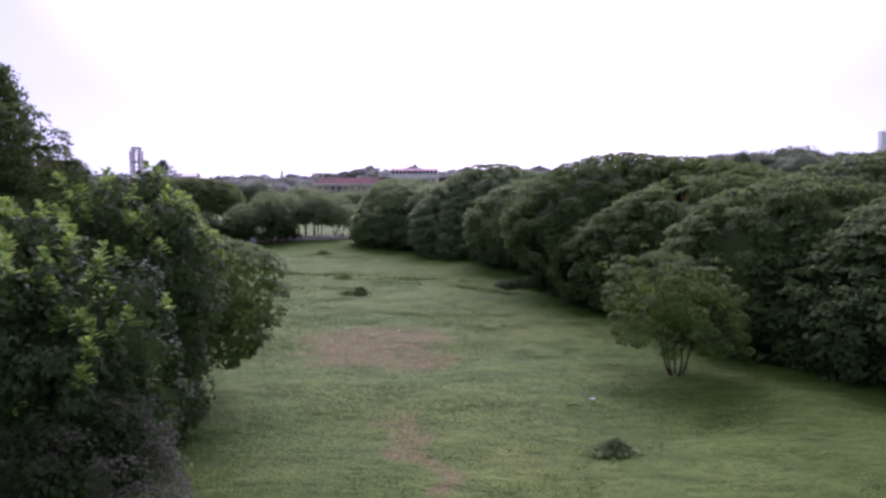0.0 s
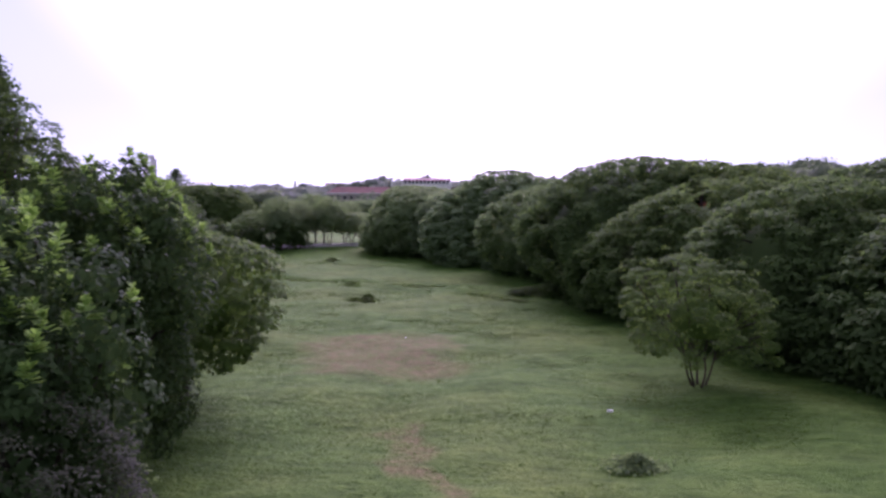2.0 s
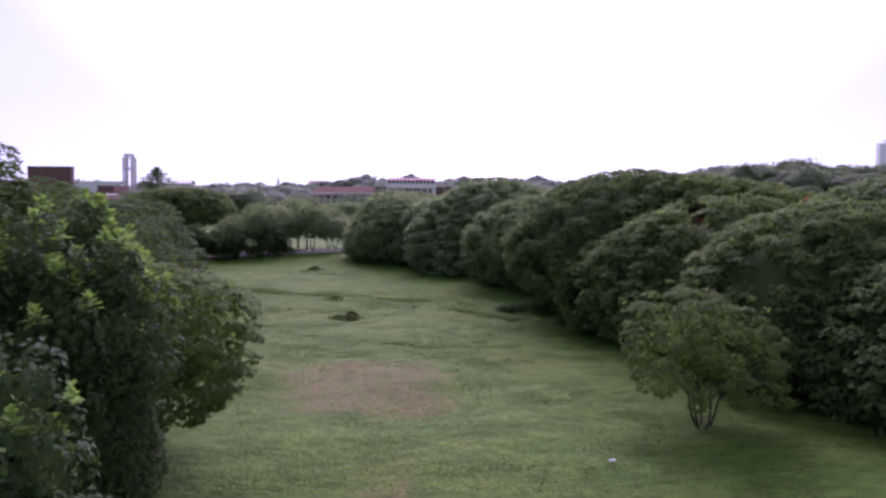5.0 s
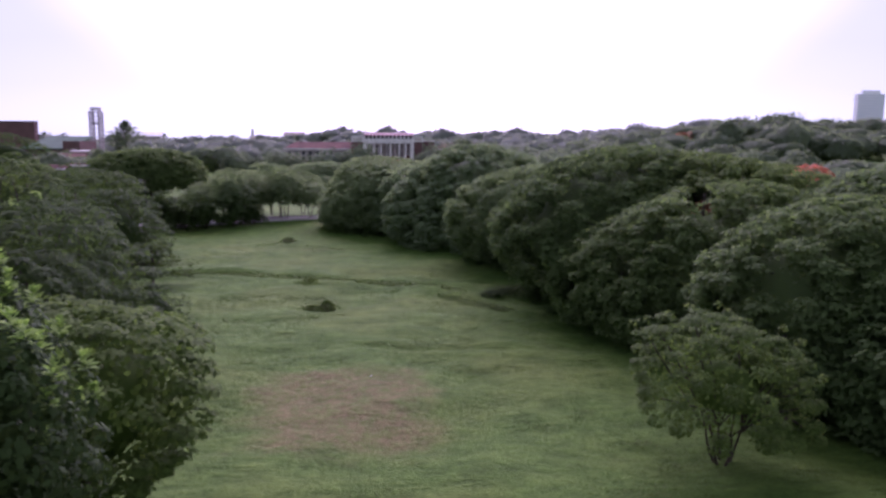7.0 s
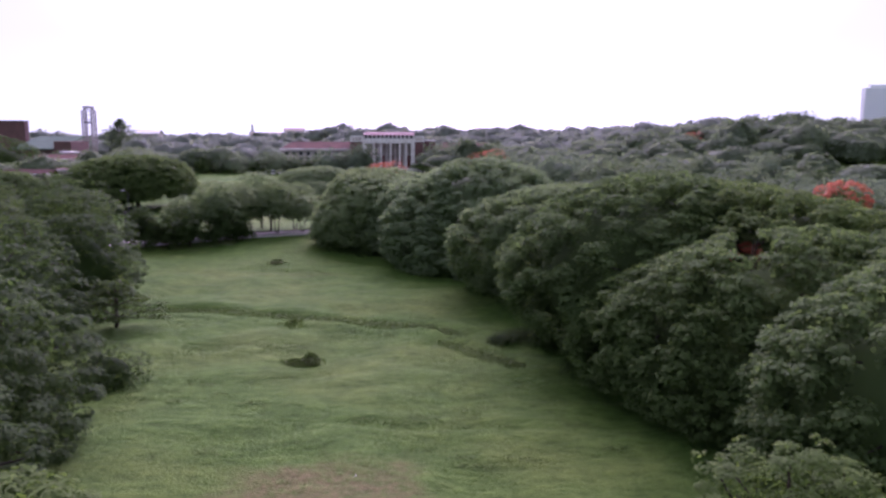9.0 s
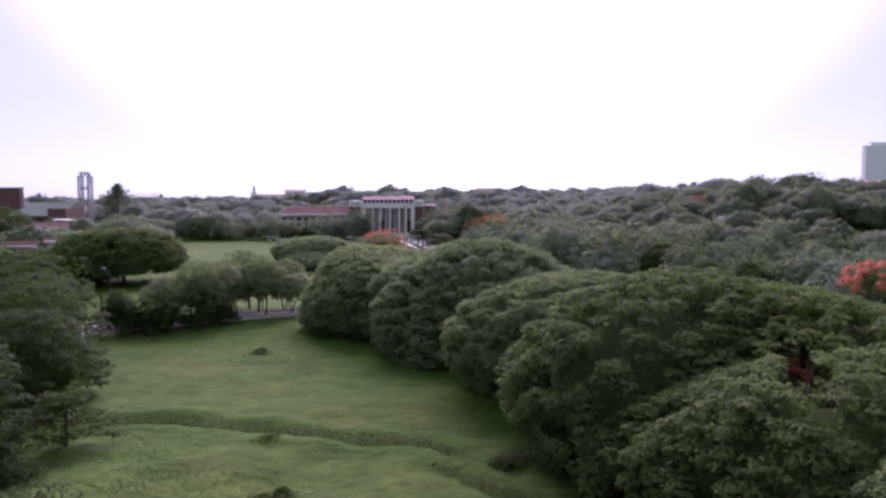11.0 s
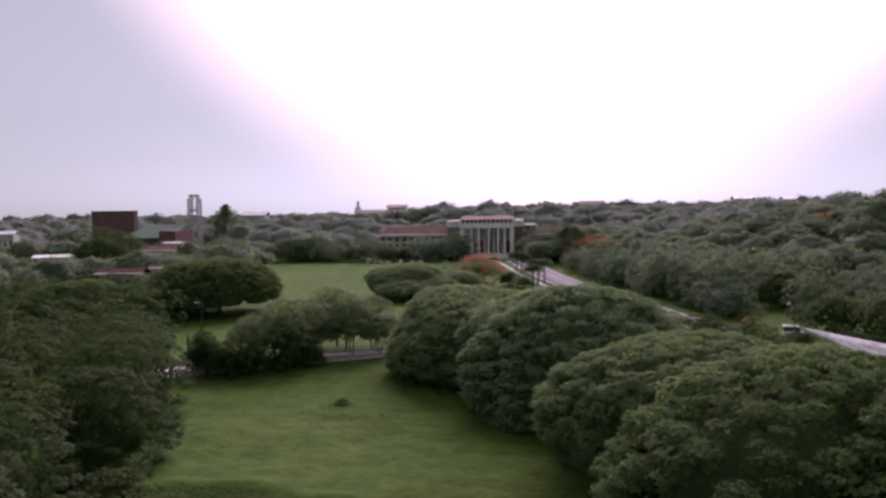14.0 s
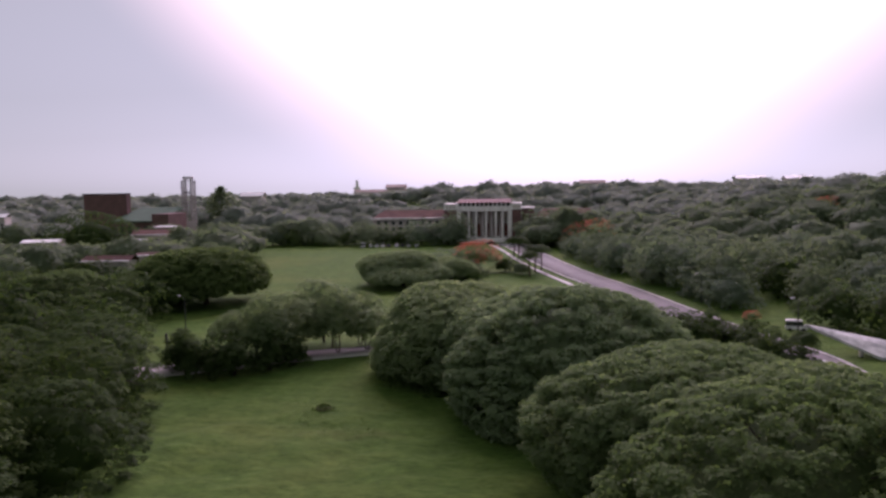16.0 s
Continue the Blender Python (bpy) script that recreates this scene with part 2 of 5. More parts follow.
# ---- building helpers ----
def part(name, bm, mat, parent=None, label=""):
    data = bpy.data.meshes.new(name)
    bm.to_mesh(data)
    bm.free()
    data.materials.append(mat)
    ob = new(name, data)
    if parent:
        ob.parent = parent
    return tagged(ob, label)


def quick(name, verts, faces, mat, parent=None, label="", smooth=False):
    """One mesh object from arrays of vertices and of faces with equal corner counts."""
    verts, faces = np.asarray(verts, np.float32), np.asarray(faces, np.int32)
    data = bpy.data.meshes.new(name)
    data.vertices.add(len(verts))
    data.vertices.foreach_set("co", verts.ravel())
    n = faces.shape[1]
    data.loops.add(faces.size)
    data.loops.foreach_set("vertex_index", faces.ravel())
    data.polygons.add(len(faces))
    data.polygons.foreach_set("loop_start", np.arange(0, faces.size, n, dtype=np.int32))
    data.update(calc_edges=True)
    data.validate()
    if smooth:
        data.shade_smooth()
    data.materials.append(mat)
    ob = new(name, data)
    if parent:
        ob.parent = parent
    return tagged(ob, label)


def thing(name, x, y, z, label, category, group="", turn=0.0, kind=""):
    ob = new(name)
    ob.matrix_basis = pose(x, y, z, 0, 0, turn)
    return tagged(ob, label, category, group, kind)


def box(bm, x0, x1, y0, y1, z0, z1, bevel=0.0):
    made = bmesh.ops.create_cube(bm, size=1.0, matrix=Matrix.LocRotScale(((x0 + x1) / 2, (y0 + y1) / 2, (z0 + z1) / 2), None, (x1 - x0, y1 - y0, z1 - z0)))
    if bevel:
        edges = list({e for v in made["verts"] for e in v.link_edges})
        bmesh.ops.bevel(bm, geom=edges, offset=bevel, segments=2, affect="EDGES")
    return bm


def boxed(name, dims, mat, parent, label="", bevel=0.0):
    return part(name, box(bmesh.new(), *dims, bevel), mat, parent, label)


def rod(bm, a, b, r, r2=None, n=10):
    a, b = Vector(a), Vector(b)
    turn = (b - a).to_track_quat("Z", "Y").to_matrix().to_4x4()
    bmesh.ops.create_cone(bm, cap_ends=True, segments=n, radius1=r, radius2=r if r2 is None else r2, depth=(b - a).length, matrix=Matrix.Translation((a + b) / 2) @ turn)
    return bm


def prism(bm, corners, z0, z1):
    """A solid between z0 and z1 (numbers, or one height a corner) over a plan outline, anticlockwise."""
    n = len(corners)
    lows, highs = ([z] * n if isinstance(z, (int, float)) else z for z in (z0, z1))
    low = [bm.verts.new((x, y, z)) for (x, y), z in zip(corners, lows)]
    high = [bm.verts.new((x, y, z)) for (x, y), z in zip(corners, highs)]
    bm.faces.new(low[::-1])
    bm.faces.new(high)
    for i in range(n):
        bm.faces.new((low[i], low[(i + 1) % n], high[(i + 1) % n], high[i]))
    return bm


def step(a, b, v):
    s = np.clip((v - a) / (b - a), 0, 1)
    return s * s * (3 - 2 * s)


def gz(x, y):
    """Height of the ground."""
    far = step(520, 820, y)
    return (1.5 * step(178, 206, y) + 2.5 * step(330, 460, y) + 18.0 * step(240, 440, y) * step(40, 190, x) * (1 - far)
            + (8.0 + 8.0 * step(-260, -60, x)) * far - 30.0 * step(1250, 2600, y))


# ---- ground ----
DITCH = [(-38, 131.5), (-27, 131.6), (-17, 127.5), (-7, 124.3), (0.6, 122), (4.5, 118)]
DITCH_ARM = [(0.6, 117), (6.6, 110.6), (10.7, 105)]
RIDGE = [(-6, 90), (1.3, 89.2), (9, 88.1)]


def ground():
    xs = np.concatenate([np.linspace(-4500, -320, 22), np.linspace(-300, -64, 60), np.arange(-62, 80, 2.0), np.linspace(84, 320, 60), np.linspace(350, 4500, 22)])
    ys = np.concatenate([np.linspace(-1500, -50, 14), np.arange(-44, 30, 4.0), np.arange(30, 84, 1.5), np.arange(84, 136, 0.8), np.arange(136, 215, 1.5), np.linspace(218, 520, 80), np.linspace(540, 4800, 50)])
    X, Y = np.meshgrid(xs, ys)
    Z = gz(X, Y)
    near = step(-70, -50, X) * (1 - step(34, 46, X)) * step(20, 40, Y) * (1 - step(162, 182, Y))
    rng = np.random.default_rng(3)
    for _ in range(26):
        a, f = rng.uniform(0, math.pi), rng.uniform(0.15, 1.1)
        Z = Z + near * 0.035 / f**0.6 * np.sin((X * math.cos(a) + Y * math.sin(a) * 1.3) * f + rng.uniform(0, 6.3))
    for line, deep, wide in ((DITCH, 1.0, 1.4), (DITCH_ARM, 0.7, 0.9), (RIDGE, 0.34, 0.8)):
        p = np.array(line, float)
        best = np.full(X.shape, 1e9)
        for a, b in zip(p[:-1], p[1:]):
            s = np.clip(((X - a[0]) * (b[0] - a[0]) + (Y - a[1]) * (b[1] - a[1])) / ((b - a) @ (b - a)), 0, 1)
            best = np.minimum(best, np.hypot(X - a[0] - s * (b[0] - a[0]), Y - a[1] - s * (b[1] - a[1])))
        Z = Z - deep * np.exp(-((best / wide) ** 2)) + deep * 0.45 * np.exp(-(((best - 2.2 * wide) / wide) ** 2))
    nx, ny = len(xs), len(ys)
    i = np.arange(nx * ny).reshape(ny, nx)
    faces = np.stack([i[:-1, :-1], i[:-1, 1:], i[1:, 1:], i[1:, :-1]], -1).reshape(-1, 4)
    ob = quick("ground", np.stack([X, Y, Z], -1).reshape(-1, 3), faces, LAWN, None, "", True)
    tagged(ob, "green mown grass ground with worn bare patches", "lawn", kind="structure")


ground()


def ribbon(points, n=6):
    """A smooth line through points (x, y), and the way to its right at each."""
    pts = np.array(points, float)
    fine = []
    for i in range(len(pts) - 1):
        p = [pts[max(i - 1, 0)], pts[i], pts[i + 1], pts[min(i + 2, len(pts) - 1)]]
        for s in np.arange(n) / n:
            fine.append(0.5 * (2 * p[1] + (p[2] - p[0]) * s + (2 * p[0] - 5 * p[1] + 4 * p[2] - p[3]) * s * s + (3 * p[1] - p[0] - 3 * p[2] + p[3]) * s**3))
    fine = np.array(fine + [pts[-1]])
    d = np.gradient(fine, axis=0)
    d /= np.linalg.norm(d, axis=1)[:, None]
    side = np.stack([d[:, 1], -d[:, 0]], 1)
    return fine, side


def strip(name, points, a, b, lift, thick, mat, label, category):
    """A slab along a line, from a to b metres to its right, its top lift above the ground."""
    fine, side = ribbon(points)
    rows = []
    for off, dz in ((a, lift - thick), (a, lift), ((a + b) / 2, lift), (b, lift), (b, lift - thick)):
        p = fine + side * off
        rows.append(np.column_stack([p, gz(p[:, 0], p[:, 1]) + dz]))
    v = np.stack(rows, 1)
    n, k = v.shape[:2]
    i = np.arange(n * k).reshape(n, k)
    faces = np.stack([i[:-1, :-1], i[:-1, 1:], i[1:, 1:], i[1:, :-1]], -1).reshape(-1, 4)[:, ::-1]
    return tagged(quick(name, v.reshape(-1, 3), faces, mat), label, category, kind="structure")


CROSS = [(-190, 150), (-120, 172), (-63, 192), (-40, 202), (-24, 208.5), (-4, 215), (20, 221), (44, 226)]
AVENUE = [(-3.5, 452), (3, 427), (11, 387), (17.5, 360), (25, 330), (33.5, 297), (44, 248), (49, 228), (54.5, 210), (58, 190), (62, 155), (62, 110), (58, 50), (52, -60)]
strip("road_cross", CROSS, -3.2, 3.2, 0.12, 0.5, ROAD_PALE, "pale concrete side road beside the lawn", "road")
strip("kerb_cross", CROSS, 3.2, 3.5, 0.24, 0.5, KERB, "pale concrete kerb along the side road", "kerb")
strip("kerb_cross_far", CROSS, -3.5, -3.2, 0.24, 0.5, KERB, "pale concrete kerb along the side road", "kerb")
strip("road_avenue", AVENUE, -5.6, 5.6, 0.14, 0.5, ASPHALT, "wide grey asphalt avenue leading to the hall", "road")
strip("kerb_avenue", AVENUE, -6.2, -5.6, 0.28, 0.5, KERB, "pale concrete kerb along the avenue", "kerb")
strip("kerb_avenue_near", AVENUE, 5.6, 6.2, 0.28, 0.5, KERB, "pale concrete kerb along the avenue", "kerb")

strip("pavement_avenue", AVENUE[:6], 9.6, 11.4, 0.10, 0.4, KERB, "pale concrete footpath beside the avenue", "pavement")


# ---- trees ----
def unit(v):
    return v / np.maximum(np.linalg.norm(v, axis=-1, keepdims=True), 1e-9)


def leaf_quads(C, N, S, rng, slim=0.62):
    """Folded four-cornered leaves or sprays at C, facing N, S long."""
    N = unit(N)
    U = unit(np.cross(N, rng.normal(size=N.shape)))
    V = np.cross(N, U)
    S = np.broadcast_to(S, (len(C),))[:, None]
    drop = N * S * 0.14
    v = np.stack([C + U * S * 0.5 - drop, C + V * S * 0.5 * slim, C - U * S * 0.5 - drop, C - V * S * 0.5 * slim], 1)
    return v.reshape(-1, 3), np.arange(4 * len(C)).reshape(-1, 4)


def lobes_on_dome(rng, n, R, base, top, low=-0.12, rough=0.12, power=1.0):
    """n clump centres over a half-dome, with hollows and bulges, and the way out at each."""
    k = np.arange(n) + 0.5
    s = low + (1 - low) * (1 - k / n) ** power
    a = k * 2.39996 + rng.uniform(-0.25, 0.25, n)
    s = np.clip(s + rng.uniform(-0.05, 0.05, n) * np.clip(3 * (1 - s), 0, 1), low, 1)
    c = np.sqrt(np.clip(1 - s * s, 0, 1))
    out = np.stack([c * np.cos(a), c * np.sin(a), s], 1)
    f = np.ones(n)
    for _ in range(7):
        w = rng.normal(size=3) * 2.2
        f += rough * 0.5 * np.sin(out @ w + rng.uniform(0, 6.3))
    p = out * f[:, None] * np.array([R, R, top - base]) + np.array([0, 0, base])
    return p, unit(out * np.array([1, 1, R / (top - base)]))


def clumps(rng, P, out, radius, flat, count, leaf, upward=1.1, loose=0.28):
    """Leaves over the upper sides of flattened clumps."""
    n = len(P) * count
    idx = np.repeat(np.arange(len(P)), count)
    d = unit(rng.normal(size=(n, 3)) + out[idx] * 0.7 + np.array([0, 0, 0.55]))
    r = (radius if np.isscalar(radius) else radius[idx][:, None]) * rng.uniform(0.72, 1.08, (n, 1))
    C = P[idx] + d * r * np.array([1, 1, flat])
    N = d * np.array([0.7, 0.7, 1]) + np.array([0, 0, upward]) + out[idx] * 0.3 + rng.normal(size=(n, 3)) * loose
    return C, N, leaf * rng.uniform(0.6, 1.25, n)


def tube(points, radii, n=7):
    P, R = np.array(points, float), np.array(radii, float)
    d = unit(np.gradient(P, axis=0))
    ref = np.where(np.abs(d[:, 2:3]) > 0.9, np.array([[1.0, 0, 0]]), np.array([[0, 0, 1.0]]))
    U = unit(np.cross(d, ref))
    V = np.cross(d, U)
    a = np.linspace(0, 2 * math.pi, n, endpoint=False)
    ring = P[:, None] + R[:, None, None] * (U[:, None] * np.cos(a)[None, :, None] + V[:, None] * np.sin(a)[None, :, None])
    i = np.arange(len(P) * n).reshape(len(P), n)
    j = np.roll(i, -1, 1)
    return ring.reshape(-1, 3), np.stack([i[:-1], j[:-1], j[1:], i[1:]], -1).reshape(-1, 4)


def joined(pieces):
    V, F, k = [], [], 0
    for v, f in pieces:
        V.append(v)
        F.append(f + k)
        k += len(v)
    return np.concatenate(V), np.concatenate(F)


def limb(rng, a, b, r0, r1, sag=0.12, n=6):
    a, b = np.array(a, float), np.array(b, float)
    s = np.linspace(0, 1, n)[:, None]
    bow = np.array([0, 0, np.linalg.norm(b - a) * sag]) + rng.normal(size=3) * np.linalg.norm(b - a) * 0.05
    return tube(a + (b - a) * s + bow * np.sin(s * math.pi), r0 + (r1 - r0) * s[:, 0] ** 0.8)


def wood(rng, fork, girth, P, count, stems=1, spread=0.4, lean=0.0):
    """Trunk or stems from the ground to the fork and limbs out to some of the clumps P."""
    out = []
    tops = []
    for k in range(stems):
        a = 2 * math.pi * k / max(stems, 1) + rng.uniform(-0.4, 0.4)
        foot = np.array([math.cos(a), math.sin(a), 0]) * (spread * 0.35 if stems > 1 else 0)
        top = np.array([math.cos(a), math.sin(a), 0]) * (spread if stems > 1 else lean) + np.array([0, 0, fork * rng.uniform(0.9, 1.1)])
        s = np.linspace(0, 1, 7)[:, None]
        wob = rng.normal(size=3) * 0.05 * fork * np.array([1, 1, 0])
        pts = foot + (top - foot) * s + wob * np.sin(s * math.pi) + np.array([0, 0, -0.3]) * (1 - s)
        g = girth / max(stems, 1) ** 0.5
        out.append(tube(pts, g * (1.35 - 0.95 * np.minimum(s[:, 0] * 4, 1) * 0.35 - 0.25 * s[:, 0]), 9))
        tops.append((top, g))
    for i in rng.choice(len(P), min(count, len(P)), replace=False):
        top, g = tops[int(np.argmin([np.linalg.norm(t[:2] - P[i][:2]) for t, _ in tops]))]
        out.append(limb(rng, top - np.array([0, 0, 0.3]), P[i] * np.array([0.93, 0.93, 0.97]), g * 0.5, 0.05))
    return joined(out)


def hollow(q, hole, wide=0.0):
    """Which points keep clear of a gap through the crown, a capsule from one point to another."""
    if hole is None:
        return np.ones(len(q), bool)
    a, b, r = np.array(hole[0]), np.array(hole[1]), hole[2]
    s = np.clip((q - a) @ (b - a) / ((b - a) @ (b - a)), 0, 1)
    return np.linalg.norm(q - (a + s[:, None] * (b - a)), axis=1) > r + wide


def core_of(P, base, shrink=0.86, hole=None, n=22, m=11):
    """The dense inside of a crown: a lumpy closed dome a little within the clumps P."""
    D = P - [0, 0, base]
    reach = np.linalg.norm(D, axis=1)
    D = D / reach[:, None]
    low = max(-0.98, D[:, 2].min())
    z = np.linspace(low, 0.995, m)
    a = np.linspace(0, 2 * math.pi, n, endpoint=False)
    u = np.stack([np.sqrt(1 - z * z)[:, None] * np.cos(a), np.sqrt(1 - z * z)[:, None] * np.sin(a), np.repeat(z[:, None], n, 1)], -1).reshape(-1, 3)
    w = np.exp(24 * (u @ D.T - 1))
    v = u * ((w * reach).sum(1) / w.sum(1) * shrink)[:, None] + [0, 0, base]
    i = np.arange(m * n).reshape(m, n)
    j = np.roll(i, -1, 1)
    f = np.stack([i[:-1], j[:-1], j[1:], i[1:]], -1).reshape(-1, 4)
    return v, f[hollow(v[f].mean(1), hole, 1.2)]


def tree(name, seed, R, base, top, leaf_mat, label, category="tree", group="", n_lobes=120, count=100, leaf=0.5, lobe=None, flat=0.5, low=-0.12, rough=0.12, fork=3.0, girth=0.4,
         limbs=10, stems=1, spread=0.4, fill=8, extra=None, core=0.62):
    """A tree at the origin: an empty with a trunk and a crown of many separate leaf sprays."""
    rng = np.random.default_rng(seed)
    root = thing(name, 0, 0, 0, label, category, group)
    P, out = lobes_on_dome(rng, n_lobes, R, base, top, low, rough)
    lobe = lobe or R * 0.17
    radius = lobe * rng.uniform(0.7, 1.3, n_lobes)
    quick("trunk", *wood(rng, fork, girth, P, limbs, stems, spread), BARK, root, "", True)
    sets = [leaf_quads(*clumps(rng, P, out, radius, flat, count, leaf), rng)]
    if core:
        sets.append(core_of(P, base, core))
    if fill:
        idx = np.repeat(np.arange(n_lobes), fill)
        inner = (P[idx] - [0, 0, base]) * rng.uniform(0.6, 0.93, (len(idx), 1)) + [0, 0, base] + rng.normal(size=(len(idx), 3)) * lobe * 0.5
        sets.append(leaf_quads(inner, out[idx] + rng.normal(size=(len(idx), 3)) * 0.35, leaf * rng.uniform(0.9, 1.4, len(idx)), rng, 0.8))
    quick("crown", *joined(sets), leaf_mat, root)
    if extra:
        extra(rng, P, out, radius, root)
    return root


def place(ob, x, y, scale=1.0, turn=0.0, tall=1.0, lift=0.0):
    ob.matrix_basis = Matrix.LocRotScale((x, y, float(gz(x, y)) - 0.05 + lift), Euler((0, 0, radians(turn))), (scale, scale, scale * tall))
    return ob


def again(ob, x, y, scale=1.0, turn=0.0, tall=1.0):
    made = copy_thing(ob, Matrix.Identity(4))
    return place(made, x, y, scale, turn, tall)


def young_tips(amount, leaf, mat=LEAF_YOUNG, share=0.35, name="young_leaves", label="bright yellow-green young leaves", low=0.1, wide=0.45):
    def add(rng, P, out, radius, root):
        pick = [i for i in range(len(P)) if out[i, 2] > low and rng.random() < share]
        if not pick:
            return
        q = P[pick] + out[pick] * radius[pick][:, None] * 0.95 + np.array([0, 0, 0.35])
        C, N, S = clumps(rng, q, out[pick], radius[pick] * wide, 0.8, amount, leaf, 0.9)
        tagged(quick(name, *leaf_quads(C, N, S, rng), mat, root, label), kind="stuff")
    return add


def shoots(rng, at, n, size):
    """Upright leafy shoot tips: n leaves in a few whorls up a short stem at each place."""
    k = len(at) * n
    rise = rng.random(k)
    c = np.repeat(np.asarray(at, float), n, 0) + np.stack([rng.normal(size=k) * 0.05, rng.normal(size=k) * 0.05, (rise - 0.5) * size * 1.3], 1)
    a, up = rng.uniform(0, 6.3, k), 0.15 + 1.3 * rise + rng.uniform(-0.15, 0.3, k)
    d = unit(np.stack([np.cos(a), np.sin(a), up], 1))
    side = np.stack([-np.sin(a), np.cos(a), np.zeros(k)], 1)
    L = size * rng.uniform(0.75, 1.2, (k, 1)) * (1.15 - 0.45 * rise)[:, None]
    mid = c + d * L * 0.55
    v = np.stack([c, mid + side * L * 0.27, c + d * L - np.array([0, 0, 0.2]) * L, mid - side * L * 0.27], 1)
    return v.reshape(-1, 3), np.arange(4 * k).reshape(-1, 4)


def cluster_tree(name, seed, foot, domes, mat, label, group, lobe=0.68, count=52, leaf=0.3, share=0.62, star=0.46):
    """A tree of several joined rounded masses (x, y, base, radius, top), knobbly with upright clumps, pale rosettes on many."""
    rng = np.random.default_rng(seed)
    root = thing(name, 0, 0, 0, label, "tree", group)
    P, out = [], []
    for x, y, base, R, top in domes:
        n = int(6.6 * R * max(R, top - base) / (1.45 * lobe) ** 2)
        p, o = lobes_on_dome(rng, n, R - lobe * 0.5, base, top - lobe * 0.8, -0.9, 0.18)
        P.append(p + [x - foot[0], y - foot[1], 0]), out.append(o)
    P, out = np.concatenate(P), np.concatenate(out)
    keep = np.ones(len(P), bool)
    for x, y, base, R, top in domes:
        keep &= np.linalg.norm((P - [x - foot[0], y - foot[1], base]) / [R * 0.72, R * 0.72, (top - base) * 0.72], axis=1) > 1
    P, out = P[keep], out[keep]
    radius = lobe * rng.uniform(0.7, 1.3, len(P))
    quick("trunk", *wood(rng, 3.0, 0.34, P, 16), BARK, root, "", True)
    k = np.repeat(np.arange(len(P)), 14)
    inner = P[k] - out[k] * rng.uniform(0.1, 1.0, (len(k), 1)) + rng.normal(size=(len(k), 3)) * 0.3
    sets = [leaf_quads(*clumps(rng, P, out, radius, 1.15, count, leaf, 0.25, 0.16), rng, 0.6), leaf_quads(inner, out[k] + rng.normal(size=inner.shape) * 0.4, leaf * rng.uniform(1.2, 2.0, len(k)), rng, 0.7)]
    quick("crown", *joined(sets), mat, root)
    pick = (out[:, 2] > 0.1) & (rng.random(len(P)) < share)
    at = P[pick] + out[pick] * radius[pick][:, None] * 0.45 + np.array([0, 0, 1.0]) * radius[pick][:, None] * 0.95
    tagged(quick("young_leaves", *shoots(rng, at, 30, star), LEAF_YOUNG, root, "bright yellow-green young leaf rosettes"), kind="stuff")
    return place(root, *foot)


def layered_crown(rng, R, base, top, fine, low=-0.52, hole=None, n=560, per=8, fill=6, rough=0.09):
    """Umbrella crown: a dome of many level tufts, each a flat cushion of leaf sprays with a dark gap below. Gives leaves and tuft centres."""
    rl = 1.3 * fine
    P, out = lobes_on_dome(rng, n, R - rl * 0.7, base, top - rl * 0.35, low, rough)
    h = np.clip((P[:, 2] - base) / (P[:, 2].max() - base), 0, 0.999)
    P[:, :2] *= ((1 - h**2.15) ** (1 / 2.15) / np.sqrt(1 - h * h))[:, None]
    size = rl * rng.uniform(0.7, 1.3, n)
    shape = np.array([1, 1, 0.42])
    Q, W = [], []
    for i in range(n):
        m = int(2.6 * math.pi * size[i] ** 2 / (0.84 * fine) ** 2)
        d = unit(rng.normal(size=(m, 3)) + out[i] * 0.5 + [0, 0, 0.4])
        q = P[i] + d * size[i] * shape * rng.uniform(0.9, 1.06, (m, 1))
        clear = hollow(q, hole)
        for j in np.flatnonzero(np.linalg.norm(P - P[i], axis=1) < size[i] + size.max()):
            if j != i:
                clear &= np.linalg.norm((q - P[j]) / (size[j] * shape * 0.88), axis=1) > 1
        Q.append(q[clear]), W.append(d[clear])
    Q, W = np.concatenate(Q), np.concatenate(W)
    plate = 0.55 * fine * rng.uniform(0.7, 1.3, len(Q))
    k = np.repeat(np.arange(len(Q)), per)
    a, r = rng.uniform(0, 2 * math.pi, len(k)), np.sqrt(rng.random(len(k)))
    level = np.stack([np.cos(a) * r, np.sin(a) * r, 0.36 * (1 - r * r)], 1)
    C = Q[k] + level * plate[k][:, None] + rng.normal(size=(len(k), 3)) * 0.06 * fine
    N = level * [0.75, 0.75, 0] + [0, 0, 1.0] + W[k] * 0.35 + rng.normal(size=(len(k), 3)) * 0.25
    ok = hollow(C, hole, -0.3)
    sets = [leaf_quads(C[ok], N[ok], 0.45 * fine * rng.uniform(0.65, 1.3, ok.sum()), rng, 0.66)]
    k = rng.integers(0, len(Q), len(Q) * fill)
    inner = Q[k] - W[k] * rng.uniform(0.4, 1.9, (len(k), 1)) - [0, 0, 0.6] + rng.normal(size=(len(k), 3)) * 0.25
    ok = hollow(inner, hole, 0.5) & (inner[:, 2] > 1.2)
    sets.append(leaf_quads(inner[ok], W[k][ok] * 0.8 + [0, 0, 0.5] + rng.normal(size=(ok.sum(), 3)) * 0.4, 0.45 * fine * rng.uniform(0.8, 1.3, ok.sum()), rng, 0.8))
    sets.append(core_of(P, base, 0.8, hole, 40, 20))
    return joined(sets), P


